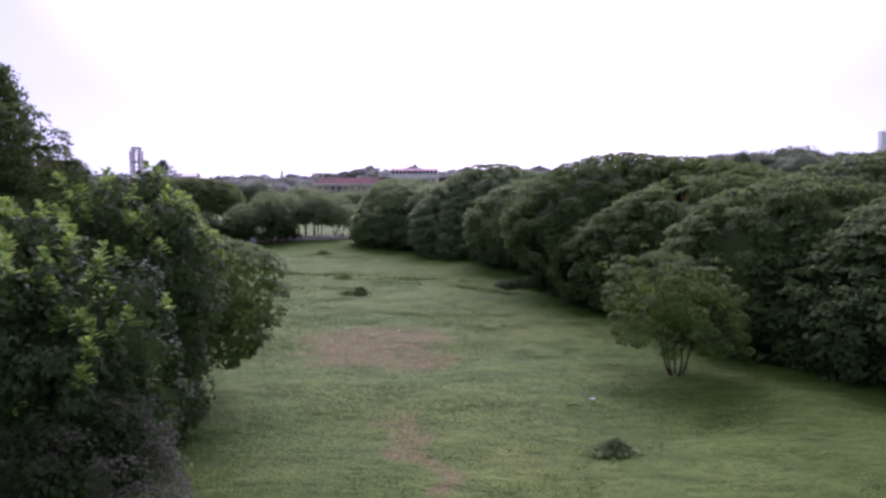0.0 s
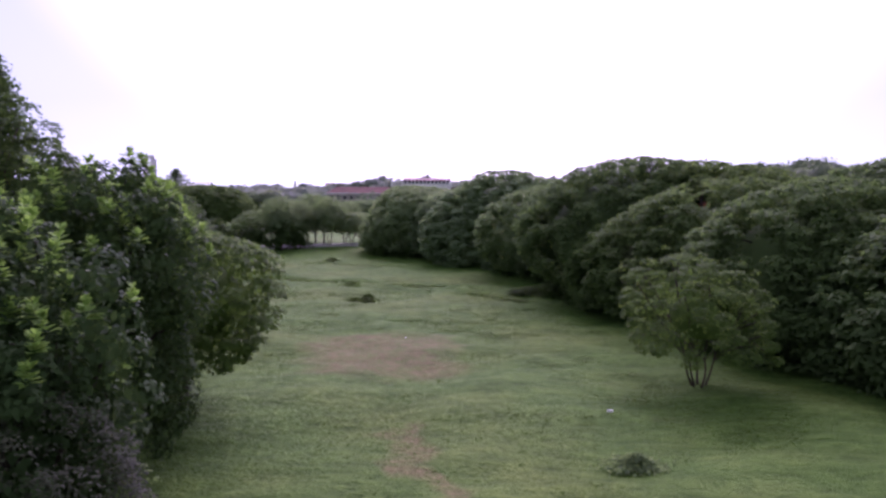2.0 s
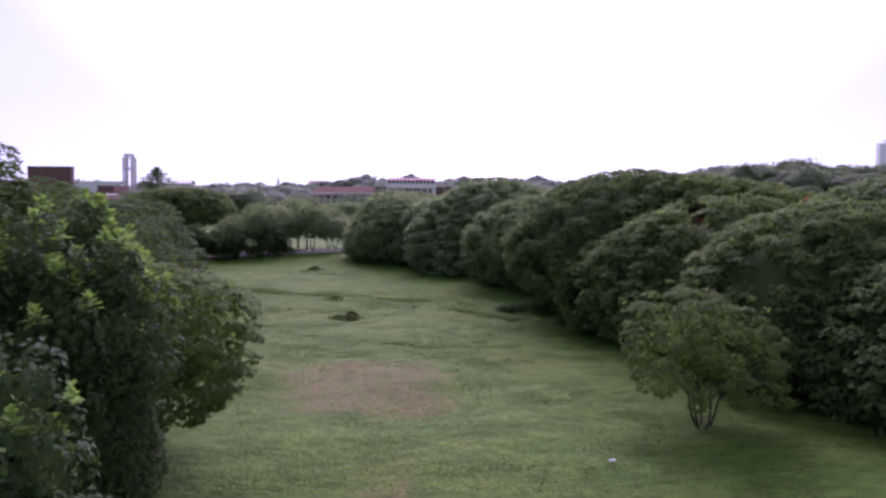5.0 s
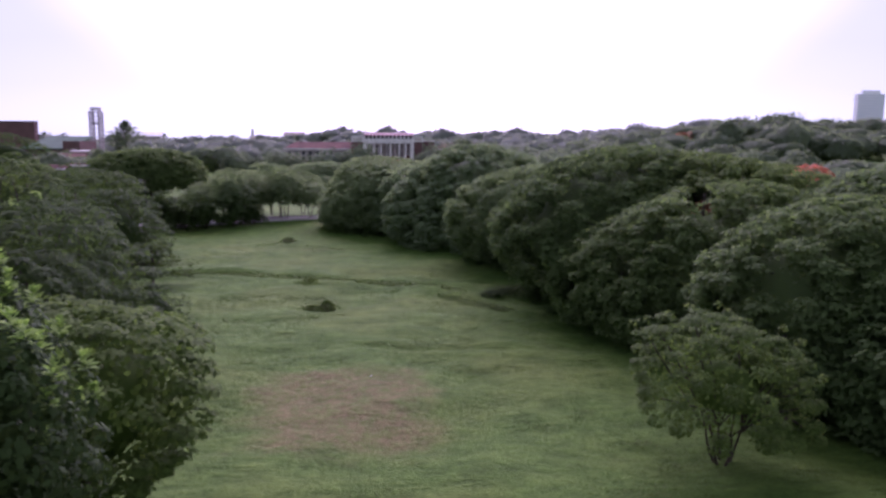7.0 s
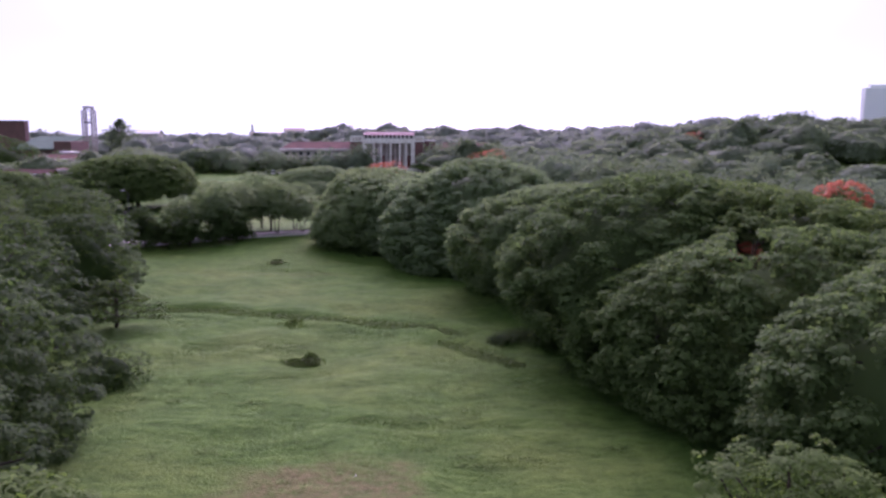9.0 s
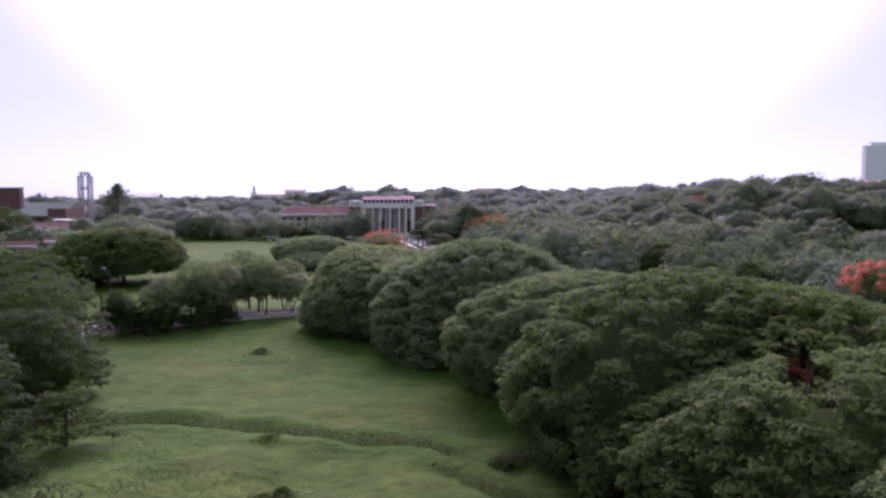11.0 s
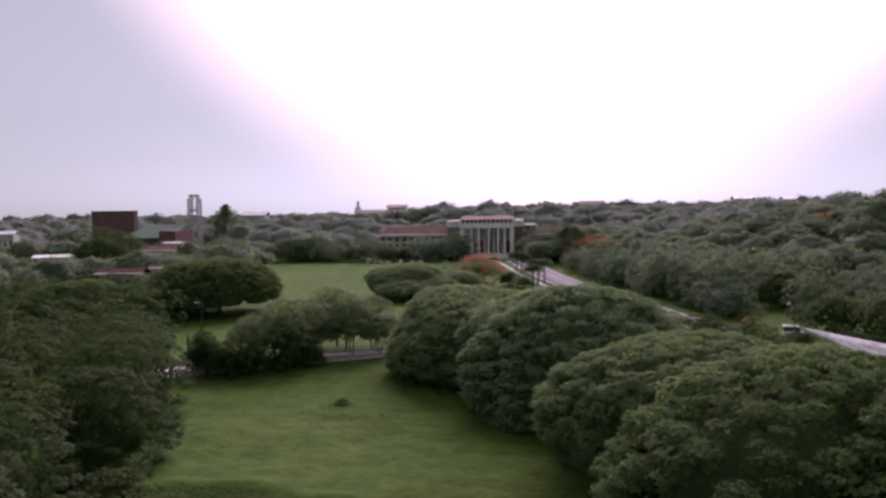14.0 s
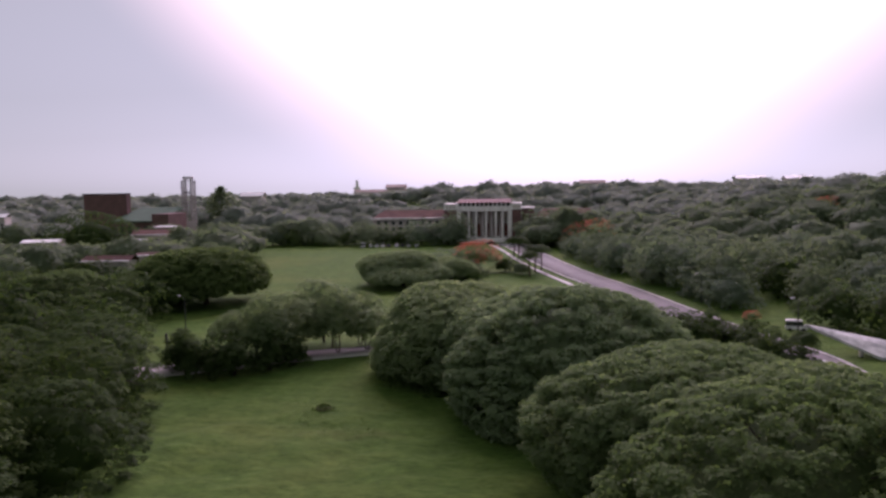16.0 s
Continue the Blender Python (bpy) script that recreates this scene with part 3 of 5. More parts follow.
def rain_tree(seed, x, y, R, base, top, turn=0.0, fine=1.0, hole=None, fork=3.5, reach=(), mat=LEAF_RAIN_HAZED, low=-0.52, rough=0.09):
    rng = np.random.default_rng(seed)
    root = thing("rain_tree", 0, 0, 0, "spreading rain tree with layered dark green domed crown", "tree", "rain trees along the lawn")
    crown, P = layered_crown(rng, R, base, top, fine, low, hole, rough=rough)
    timber = [wood(rng, fork, 0.75, P, 18)]
    for tip in reach:
        timber.append(limb(rng, (0, 0, fork - 0.4), tip, 0.17, 0.05, -0.05))
    quick("trunk", *joined(timber), BARK, root, "", True)
    quick("crown", *crown, mat, root)
    return place(root, x, y, 1.0, turn)


# right side of the lawn, far end to near end; painted leaf haze thins nearer
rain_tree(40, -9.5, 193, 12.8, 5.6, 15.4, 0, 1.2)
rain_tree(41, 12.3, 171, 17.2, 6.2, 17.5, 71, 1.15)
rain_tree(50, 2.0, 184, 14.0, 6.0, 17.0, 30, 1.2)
rain_tree(42, 23.2, 141, 16.4, 7.0, 17.5, 0, 0.95, mat=LEAF_RAIN_HALF_HAZED)
rain_tree(51, 29.5, 127, 14.5, 7.0, 16.6, 60, 0.95, mat=LEAF_RAIN_HALF_HAZED)
gap = lambda x, y, r: ((24.3 - x, 83.6 - y, 16.2), (45.5 - x, 132.8 - y, 9.0), r)
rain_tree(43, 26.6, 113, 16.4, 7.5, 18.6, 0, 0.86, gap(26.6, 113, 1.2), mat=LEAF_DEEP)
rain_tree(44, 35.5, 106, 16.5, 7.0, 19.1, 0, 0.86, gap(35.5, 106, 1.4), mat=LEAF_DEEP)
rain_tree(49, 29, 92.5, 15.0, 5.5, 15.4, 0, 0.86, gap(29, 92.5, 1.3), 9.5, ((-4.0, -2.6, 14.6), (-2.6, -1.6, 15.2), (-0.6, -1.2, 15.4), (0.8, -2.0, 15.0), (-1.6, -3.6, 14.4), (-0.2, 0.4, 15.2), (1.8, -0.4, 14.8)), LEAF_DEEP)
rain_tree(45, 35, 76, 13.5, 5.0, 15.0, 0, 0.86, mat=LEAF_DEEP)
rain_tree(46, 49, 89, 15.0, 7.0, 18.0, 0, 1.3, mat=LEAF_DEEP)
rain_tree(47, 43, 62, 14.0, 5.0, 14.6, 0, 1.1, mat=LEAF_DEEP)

# left side of the lawn
SIDE = "trees along the lawn"
near_label = "dense broadleaf tree with upright shoots and bright young leaf rosettes"
cluster_tree("broadleaf_tree", 1, (-14.6, 28.6), [(-14.9, 28.8, 6.4, 4.1, 11.2), (-11.3, 27.4, 9.0, 1.6, 12.2), (-12.3, 25.3, 8.0, 1.6, 10.6), (-15.8, 29.6, 10.5, 2.3, 14.1), (-15.2, 26.0, 9.5, 2.0, 12.7), (-12.0, 24.0, 6.8, 1.3, 9.2), (-13.6, 27.6, 9.5, 1.7, 12.4), (-10.9, 27.8, 7.2, 1.2, 10.0)], LEAF_NEAR, near_label, SIDE)
cluster_tree("broadleaf_tree", 2, (-17.2, 41.5), [(-17.2, 41.5, 7.6, 4.6, 14.4), (-13.5, 38.3, 11, 1.9, 14.3), (-16.3, 36.8, 11, 2.1, 14.9), (-14.5, 35.3, 10, 1.8, 13.6), (-16.9, 42.0, 13, 1.8, 16.3), (-13.6, 41.0, 9.5, 1.8, 12.6), (-18.6, 36.4, 11, 2.0, 15.0)], LEAF_NEAR, near_label, SIDE, 0.72, 50, 0.32, 0.6, 0.46)
place(tree("broadleaf_tree", 3, 5.8, 7.0, 12.8, LEAF_FRESH, "rounded broadleaf tree leaning out over the lawn", "tree", SIDE, 190, 75, 0.38, 0.95, 0.42, -0.7, 0.15, 3.0, 0.32, 12, fill=14), -17.6, 53.0)
place(tree("broadleaf_tree", 4, 6.2, 7.0, 15.2, LEAF_DARK, "dense dark green broadleaf tree beside the lawn", "tree", SIDE, 140, 80, 0.42, 1.15, 0.5, -0.75, 0.2, 3.0, 0.32, 12, extra=young_tips(14, 0.36, share=0.12)), -30.0, 74.0)
place(tree("broadleaf_tree", 5, 6.0, 9.0, 17.4, LEAF_DARK, "dark broadleaf tree behind the lawn edge", "tree", SIDE, 130, 85, 0.48, 1.4, 0.7, -0.75, 0.15, 3.0, 0.35, 12), -30.2, 57.5)
place(tree("broadleaf_tree", 10, 6.0, 9.5, 20.3, LEAF_DARK, "dark broadleaf tree behind the lawn edge", "tree", SIDE, 130, 85, 0.48, 1.3, 0.75, -0.75, 0.18, 3.0, 0.35, 12), -34.6, 58.5)
place(tree("broadleaf_tree", 8, 6.5, 7.0, 14.0, LEAF_DARK, "dark broadleaf tree behind the lawn edge", "tree", SIDE, 110, 85, 0.48, 1.5, 0.7, -0.75, 0.15, 3.0, 0.35, 12), -26.5, 38.0)
place(tree("broadleaf_tree", 14, 4.8, 6.5, 13.6, LEAF_DARK, "dense dark green broadleaf tree beside the lawn", "tree", SIDE, 120, 80, 0.4, 1.1, 0.5, -0.75, 0.2, 3.0, 0.3, 12), -26.2, 66.0)
place(tree("shrub", 6, 4.4, 2.6, 7.8, LEAF_DRY, "dusty brown-leaved shrub under the trees", "shrub", SIDE, 150, 110, 0.16, 0.7, 0.85, -0.35, 0.15, 0.8, 0.12, 10, stems=3, extra=young_tips(8, 0.22, LEAF_YELLOW, 0.1, "pale_tips", "pale yellowish leaf tips", 0.1)), -13.2, 25.0)


def tall_tree():
    rng = np.random.default_rng(7)
    root = thing("tall_tree", 0, 0, 0, "tall feathery tree with conical dark crown", "tree", SIDE)
    T = [tube([(0, 0, -0.3), (0.1, 0, 8), (0, 0.2, 16), (0, 0, 24.6)], [0.42, 0.32, 0.2, 0.05])]
    C, N, S = [], [], []
    for k in range(120):
        f = k / 120
        z = 4 + 20.6 * f
        a, reach = k * 2.4, (1 - f) ** 0.62 * 6.0 * rng.uniform(0.6, 1.1) + 0.35
        tip = np.array([math.cos(a) * reach, math.sin(a) * reach, z + reach * 0.4])
        T.append(limb(rng, (0, 0, z), tip, 0.07, 0.02, 0.03, 5))
        n = int(60 + 32 * reach)
        s = rng.uniform(0.2, 1.08, (n, 1)) ** 0.7
        p = np.array([0, 0, z]) + (tip - np.array([0, 0, z])) * s + rng.normal(size=(n, 3)) * 0.34
        C.append(p), N.append(rng.normal(size=(n, 3)) + [0, 0, 0.8]), S.append(rng.uniform(0.28, 0.55, n))
    quick("trunk", *joined(T), BARK, root, "", True)
    quick("crown", *leaf_quads(np.concatenate(C), np.concatenate(N), np.concatenate(S), rng, 0.45), LEAF_DARK, root)
    return root


place(tall_tree(), -36.2, 63.0)

# the low young tree on the lawn
place(tree("young_tree", 9, 4.3, 4.9, 9.2, LEAF_FRESH, "young yellow-green tree with several thin stems on the lawn", "tree", "", 120, 120, 0.24, 0.82, 0.55, -0.5, 0.22, 2.2, 0.19, 30, 5, 1.1, 16,
           young_tips(16, 0.24, LEAF_YELLOW, 0.5, "top_growth", "pale yellow-green shoots", 0.15), core=0.42), 18.8, 61.0)


# trees beside the lawn farther on
left_row = [(-33, 84, 1.1), (-44, 101, 1.1), (-46.5, 114, 1.05), (-50, 140, 1.15), (-57, 127, 1.3), (-56, 153, 1.1), (-62, 166, 1.3), (-69, 181, 1.1), (-72, 150, 1.3), (-64, 112, 1.25), (-52, 88, 1.2), (-46, 73, 1.2), (-80, 170, 1.2), (-75, 128, 1.2)]
edge_tree = tree("edge_tree", 21, 7.0, 4.5, 12.0, LEAF_DARK, "dense dark green tree at the edge of the lawn", "tree", SIDE, 120, 52, 0.52, 1.25, 0.4, -0.6, 0.14, 2.5, 0.3, 10)
edge_tree_b = tree("edge_tree", 22, 6.5, 5.0, 12.5, LEAF_DARK, "dense dark green tree at the edge of the lawn", "tree", SIDE, 120, 52, 0.52, 1.2, 0.42, -0.6, 0.18, 2.5, 0.3, 10)
for k, (x, y, s) in enumerate(left_row):
    if k < 2:
        place((edge_tree, edge_tree_b)[k], x, y, s, 40 * k)
    else:
        again((edge_tree, edge_tree_b)[k % 2], x, y, s * 0.95, 67 * k, 0.95 + 0.1 * (k % 3))
# undergrowth below them
shrub = tree("shrub", 23, 3.0, 0.6, 3.2, LEAF_DARK, "dark low shrub under the edge trees", "shrub", "undergrowth", 50, 22, 0.4, 0.85, 0.7, -0.2, 0.15, 0.4, 0.08, 6, 3, 0.4)
place(shrub, -30.5, 101)
for k, (x, y, s) in enumerate([(-38, 112, 0.7), (-47, 131, 0.9), (-52, 158, 0.8), (-24, 62, 0.7), (-34, 94, 0.8), (12, 117, 0.62), (9.5, 115.5, 0.5), (15, 113, 0.8), (24, 88, 0.8), (30, 70, 0.9), (-22, 48, 0.8), (-45, 122, 0.9), (-10, 184, 1.3), (-16, 188, 1.3), (-3, 180, 1.3), (4, 172, 1.3), (10, 168, 1.2), (16, 134, 1.3), (12, 146, 1.3), (20, 104, 1.4), (26, 94, 1.3), (28, 84, 1.3), (36, 66, 1.4), (24, 124, 1.3), (-19.0, 49.5, 0.9), (-21.0, 56, 1.0)]):
    again(shrub, x, y, s, 50 * k, 0.55 if 9 < x < 13 and y < 118 else 0.9)


def tiered_tree():
    rng = np.random.default_rng(12)
    root = thing("tiered_tree", 0, 0, 0, "small tree with flat spreading tiers of leaves", "tree")
    T = [tube([(0, 0, -0.2), (0.1, 0, 3), (0, 0, 5.2)], [0.16, 0.12, 0.04])]
    C, N, S = [], [], []
    for z, reach, n in ((1.6, 3.4, 7), (2.9, 3.0, 6), (4.0, 2.0, 6), (5.0, 1.1, 5)):
        for k in range(n):
            a = 2 * math.pi * k / n + rng.uniform(-0.3, 0.3)
            tip = np.array([math.cos(a), math.sin(a), 0]) * reach * rng.uniform(0.7, 1.1) + [0, 0, z + rng.uniform(-0.1, 0.4)]
            T.append(limb(rng, (0, 0, z - 0.2), tip, 0.06, 0.02, 0.02, 4))
            m = 90
            s = rng.uniform(0.3, 1.1, (m, 1))
            C.append(np.array([0, 0, z]) + (tip - [0, 0, z]) * s + rng.normal(size=(m, 3)) * [0.4, 0.4, 0.12])
            N.append(rng.normal(size=(m, 3)) * 0.5 + [0, 0, 1]), S.append(rng.uniform(0.25, 0.45, m))
    quick("trunk", *joined(T), BARK, root, "", True)
    quick("crown", *leaf_quads(np.concatenate(C), np.concatenate(N), np.concatenate(S), rng), LEAF_DARK, root)
    return root


place(tiered_tree(), -37.6, 122.0, 1.6, 0, 0.7)

# row of small trees along the side road
ROADSIDE = "trees along the side road"
road_tree = tree("roadside_tree", 31, 4.8, 5.4, 10.5, LEAF_BROAD_HAZED, "small roadside tree with open spreading crown", "tree", ROADSIDE, 90, 44, 0.54, 1.25, 0.55, -0.3, 0.15, 3.2, 0.2, 9, 2, 0.8)
road_tree_b = tree("roadside_tree", 32, 5.2, 6.0, 11.8, LEAF_RAIN_HAZED, "small roadside tree with open spreading crown", "tree", ROADSIDE, 90, 44, 0.54, 1.3, 0.5, -0.25, 0.15, 3.8, 0.22, 9, 2, 0.8)
road_bush = tree("roadside_tree", 33, 4.0, 2.9, 7.4, LEAF_DARK, "low bushy dark tree beside the side road", "tree", ROADSIDE, 90, 36, 0.56, 0.85, 0.6, -0.45, 0.42, 1.8, 0.18, 8, 2, 0.6)
place(road_bush, -57.5, 190)
place(road_tree, -48, 207)
place(road_tree_b, -42, 208)
for k, (ob, x, y, s) in enumerate([(road_bush, -53.0, 190, 0.9), (road_bush, -48.5, 190.5, 1.05), (road_bush, -60, 194, 0.9), (road_bush, -43.0, 193.5, 0.8), (road_tree_b, -35.5, 211, 1.1), (road_tree, -30, 213.5, 1.0), (road_tree_b, -38.5, 216, 1.1), (road_tree, -44.5, 197.5, 0.95), (road_tree, -53.5, 203, 0.9), (road_tree, -24.5, 218, 0.6), (road_bush, -39, 196.5, 0.7), (road_tree, -33, 206, 0.95), (road_tree_b, -27.5, 208.5, 0.85), (road_tree, -41, 203, 1.0)]):
    again(ob, x, y, s, 77 * k, 0.85 + 0.1 * (k % 4))

# ---- woods of single trees round the second lawn and beyond the avenue ----
WOODS = "trees of the wooded grounds"
wood_trees = [
    tree("woodland_tree", 51, 10.5, 5.0, 12.5, LEAF_WOOD_HAZED, "broad domed woodland tree with green crown dulled by painted haze", "tree", WOODS, 46, 34, 1.0, 2.7, 0.5, -0.35, 0.2, 3.5, 0.45, 6, fill=8),
    tree("woodland_tree", 52, 8.0, 4.8, 11.5, LEAF_WOOD_HAZED, "rounded dark green woodland tree", "tree", WOODS, 40, 34, 0.95, 2.3, 0.6, -0.5, 0.22, 3.0, 0.35, 6, fill=8),
    tree("woodland_tree", 53, 6.5, 5.5, 13.5, LEAF_WOOD_HAZED, "tall rounded green woodland tree", "tree", WOODS, 40, 34, 0.9, 2.1, 0.6, -0.5, 0.24, 3.0, 0.35, 6, fill=8),
    tree("woodland_tree", 54, 8.5, 3.8, 10.0, LEAF_DARK, "low spreading green woodland tree", "tree", WOODS, 42, 34, 0.95, 2.4, 0.55, -0.4, 0.2, 2.5, 0.4, 6, fill=8),
]
fresh = [True] * 4


def grow(k, x, y, s, turn, tall=1.0):
    if fresh[k]:
        fresh[k] = False
        return place(wood_trees[k], x, y, s, turn, tall)
    return again(wood_trees[k], x, y, s, turn, tall)


def avenue_x(y):
    return float(np.interp(-y, [-p[1] for p in AVENUE], [p[0] for p in AVENUE]))


# single large ones
second = rain_tree(48, -87, 268, 17.5, 7.0, 16.5, 10, 1.5, mat=LEAF_DEEP, low=-0.3)
again(second, -119, 247, 0.74, 80)
again(second, -101, 257, 0.66, 200)
rain_tree(57, -36, 308, 14.0, 4.2, 9.4, 30, 1.6, mat=LEAF_RAIN_HAZED, low=-0.15, rough=0.16)
rain_tree(58, -21, 320, 8.5, 4.0, 8.6, 100, 1.5, mat=LEAF_RAIN_HAZED, low=-0.2, rough=0.2)
grow(0, -25, 332, 0.85, 50, 0.9)
grow(3, -17, 326, 0.85, 130, 0.85)
grow(3, -3, 346, 0.55, 20)
grow(1, 3, 338, 0.45, 70)
grow(2, -31, 452, 1.15, 10)
grow(0, -35, 448, 0.85, 100, 1.2)
place(tree("broadleaf_tree", 56, 19.5, 5.0, 18.0, LEAF_DARK, "very broad dark green tree in front of the theatre", "tree", WOODS, 120, 40, 1.2, 3.4, 0.45, -0.4, 0.16, 3.5, 0.6, 8), -216, 429)
grow(3, -146, 306, 0.85, 40, 1.05)
grow(0, -134, 311, 0.6, 110, 1.0)
for k in range(17):
    y = 262 + 11 * k
    grow((1, 2, 1, 3, 0)[k % 5], avenue_x(y) + (16.5 if y < 395 else 21) + (0, 5, 1.5, 7, 2.5, 1, 6)[k % 7], y + (0, 3, -4)[k % 3], (0.8, 1.05, 0.65, 0.9, 1.15, 0.7)[k % 6], 70 * k, (1, 1.15, 0.85)[k % 3])
for k, x, y, s in ((2, 14, 455, 1.2), (2, 24, 458, 1.28), (1, 33, 456, 1.3), (2, 8.5, 463, 1.1), (1, 19, 452, 1.1), (2, 40, 460, 1.2)):
    grow(k, x, y, s, x * 30)
for k, (x, y, s) in enumerate([(34, 212, 1.1), (38, 208, 1.0), (41.5, 212, 0.9), (42, 202, 0.95), (45, 197, 1.0), (46, 204, 0.9), (48, 192, 0.95), (49, 186, 1.0), (50.5, 180, 0.75), (37, 217, 0.9), (36, 203, 1.0), (44, 190, 1.0)]):
    again(road_bush, x, y, s, 57 * k, 0.9 + 0.1 * (k % 3))
rng_w = random.Random(5)
spots = []


def scatter(x0, x1, y0, y1, gap, keep, kinds, sizes):
    y = y0
    while y < y1:
        x = x0
        while x < x1:
            px, py = x + rng_w.uniform(-0.35, 0.35) * gap, y + rng_w.uniform(-0.35, 0.35) * gap
            if keep(px, py):
                spots.append((rng_w.choice(kinds), px, py, rng_w.uniform(*sizes), rng_w.uniform(0, 360)))
            x += gap
        y += gap


clearings = [(-200, -165, 366, 452), (-262, -200, 366, 452), (-165, -118, 266, 340), (-330, -190, 452, 484), (-272, -195, 485, 520), (-222, -200, 520, 545), (-335, -290, 470, 505)]


def left_woods(x, y):
    if any(a < x < b and c < y < d for a, b, c, d in clearings):
        return False
    edge = np.interp(y, [190, 215, 260, 290, 430, 470], [-76, -84, -74, -92, -136, -100])
    return x < edge and not (190 - (-63 - x) * 0.33 - 6 < y < 190 - (-63 - x) * 0.33 + 12)


scatter(-330, -70, 150, 470, 17, left_woods, [0, 1, 2, 3, 3], (0.75, 1.1))
for k in range(15):
    grow((0, 1, 3, 1)[k % 4], -128 + 6.6 * k + (0, 2, -1.5)[k % 3], 449 + (0, 5, 2, 7)[k % 4], (0.72, 0.75, 1.0, 0.85, 0.8)[k % 5], 50 * k)
scatter(60, 420, 150, 480, 18, lambda x, y: x > avenue_x(y) + (17 if y > 275 else 25) and not (150 < x < 230 and 300 < y < 350) and not (50 < x < 92 and 190 < y < 220), [0, 1, 1, 2, 3], (0.75, 1.15))
scatter(8, 46, 440, 468, 10, lambda x, y: x > avenue_x(y) + 10, [1, 2], (0.95, 1.2))
spots = [(3 if x < -60 and y < 290 else k, x, y, s, a) for k, x, y, s, a in spots]
spots.sort(key=lambda p: math.hypot(p[1] * 1.15, p[2] - 60))
behind = spots[120:]
for k, x, y, s, a in spots[:120]:
    grow(k, x, y, s, a)


# flame trees in flower
def flame_tree(seed, R, base, top, lobes=70, core=0.62):
    return tree("flame_tree", seed, R, base, top, LEAF_BROAD_HAZED, "flame tree covered in orange-red flowers", "tree", "flame trees", lobes, 40, 0.6, R * 0.24, 0.4, -0.2, 0.14, base * 0.6, 0.3, 8, fill=6,
                extra=young_tips(60, 0.5, PETAL, 0.9, "blossom", "orange-red flowers", -0.15, 0.95), core=core)


flame = flame_tree(61, 7.0, 4.8, 9.5)
place(flame, -14, 347, 1.0, 0, 1.0)
for x, y, s, a, tall in ((36, 428, 1.15, 60, 1), (30, 425, 0.9, 200, 1), (140, 420, 0.9, 20, 1), (57.5, 243, 0.22, 0, 1)):
    again(flame, x, y, s, a, tall)
place(flame_tree(62, 3.6, 12.0, 15.0, 45), 74.5, 161, 1.0, 90)
place(flame_tree(63, 2.6, 9.9, 12.6, 26, 0), 31.6, 100.2, 1.0, 20)


# far woods, past counting
def woods(name, label, mat, seed, spots, coarse):
    """Many small-leaved crowns in one mesh, at spots (x, y)."""
    rng = np.random.default_rng(seed)
    C, N, S, cores = [], [], [], []
    z = np.linspace(-0.9, 0.99, 6)
    a = np.linspace(0, 2 * math.pi, 10, endpoint=False)
    ball = np.stack([np.sqrt(1 - z * z)[:, None] * np.cos(a), np.sqrt(1 - z * z)[:, None] * np.sin(a), np.repeat(z[:, None], 10, 1)], -1).reshape(-1, 3)
    i = np.arange(60).reshape(6, 10)
    j = np.roll(i, -1, 1)
    skin = np.stack([i[:-1], j[:-1], j[1:], i[1:]], -1).reshape(-1, 4)
    for x, y in spots:
        d = math.hypot(x, y - 50)
        R, h = rng.uniform(6.0, 10.5) * (1 + d / 2600), rng.uniform(10, 13.5) * (1.3 if rng.random() < 0.1 else 1.0)
        leaf = max(0.95, 0.0021 * d) * coarse
        n = int(min(520, 4.4 * R * (R + h) / leaf**2))
        u = unit(rng.normal(size=(n, 3)) + [0, -0.25, 0.4])
        w1, w2, ph = rng.normal(size=3) * 4, rng.normal(size=3) * 8, rng.uniform(0, 6)
        lump = lambda v: 1 + 0.17 * np.sin(v @ w1 + ph) + 0.1 * np.sin(v @ w2)
        at = np.array([x, y, float(gz(x, y)) + h * 0.52])
        C.append(at + u * (lump(u) + rng.normal(size=n) * 0.05)[:, None] * [R, R, h * 0.48])
        cores.append((at + ball * lump(ball)[:, None] * [R * 0.94, R * 0.94, h * 0.45], skin))
        N.append(u * [1, 1, R / (h * 0.5)] + [0, 0, 0.6] + rng.normal(size=(n, 3)) * 0.3)
        S.append(rng.uniform(0.7, 1.3, n) * leaf * 1.25)
    ob = quick(name, *joined([leaf_quads(np.concatenate(C), np.concatenate(N), np.concatenate(S), rng, 0.75)] + cores), mat)
    tagged(ob, label, "woods", kind="stuff")


def far_spots(n):
    rng = np.random.default_rng(78)
    out = []
    while len(out) < n:
        d = 490 + 900 * rng.random() ** 1.2
        a = rng.uniform(-0.66, 0.72)
        x, y = d * math.sin(a), d * math.cos(a)
        if y < 478 or (-95 < x < 44 and y < 520) or (-280 < x < -165 and y < 560):
            continue
        out.append((x, y))
    return out


woods("mid_woods", "green woods dulled by painted haze beyond the second lawn", LEAF_WOOD_HAZED, 79, [(p[1], p[2]) for p in behind], 1.5)
woods("far_woods", "grey-green woods, paled with painted haze, stretching to the horizon", LEAF_FAR_HAZED, 77, far_spots(1250), 1.55)

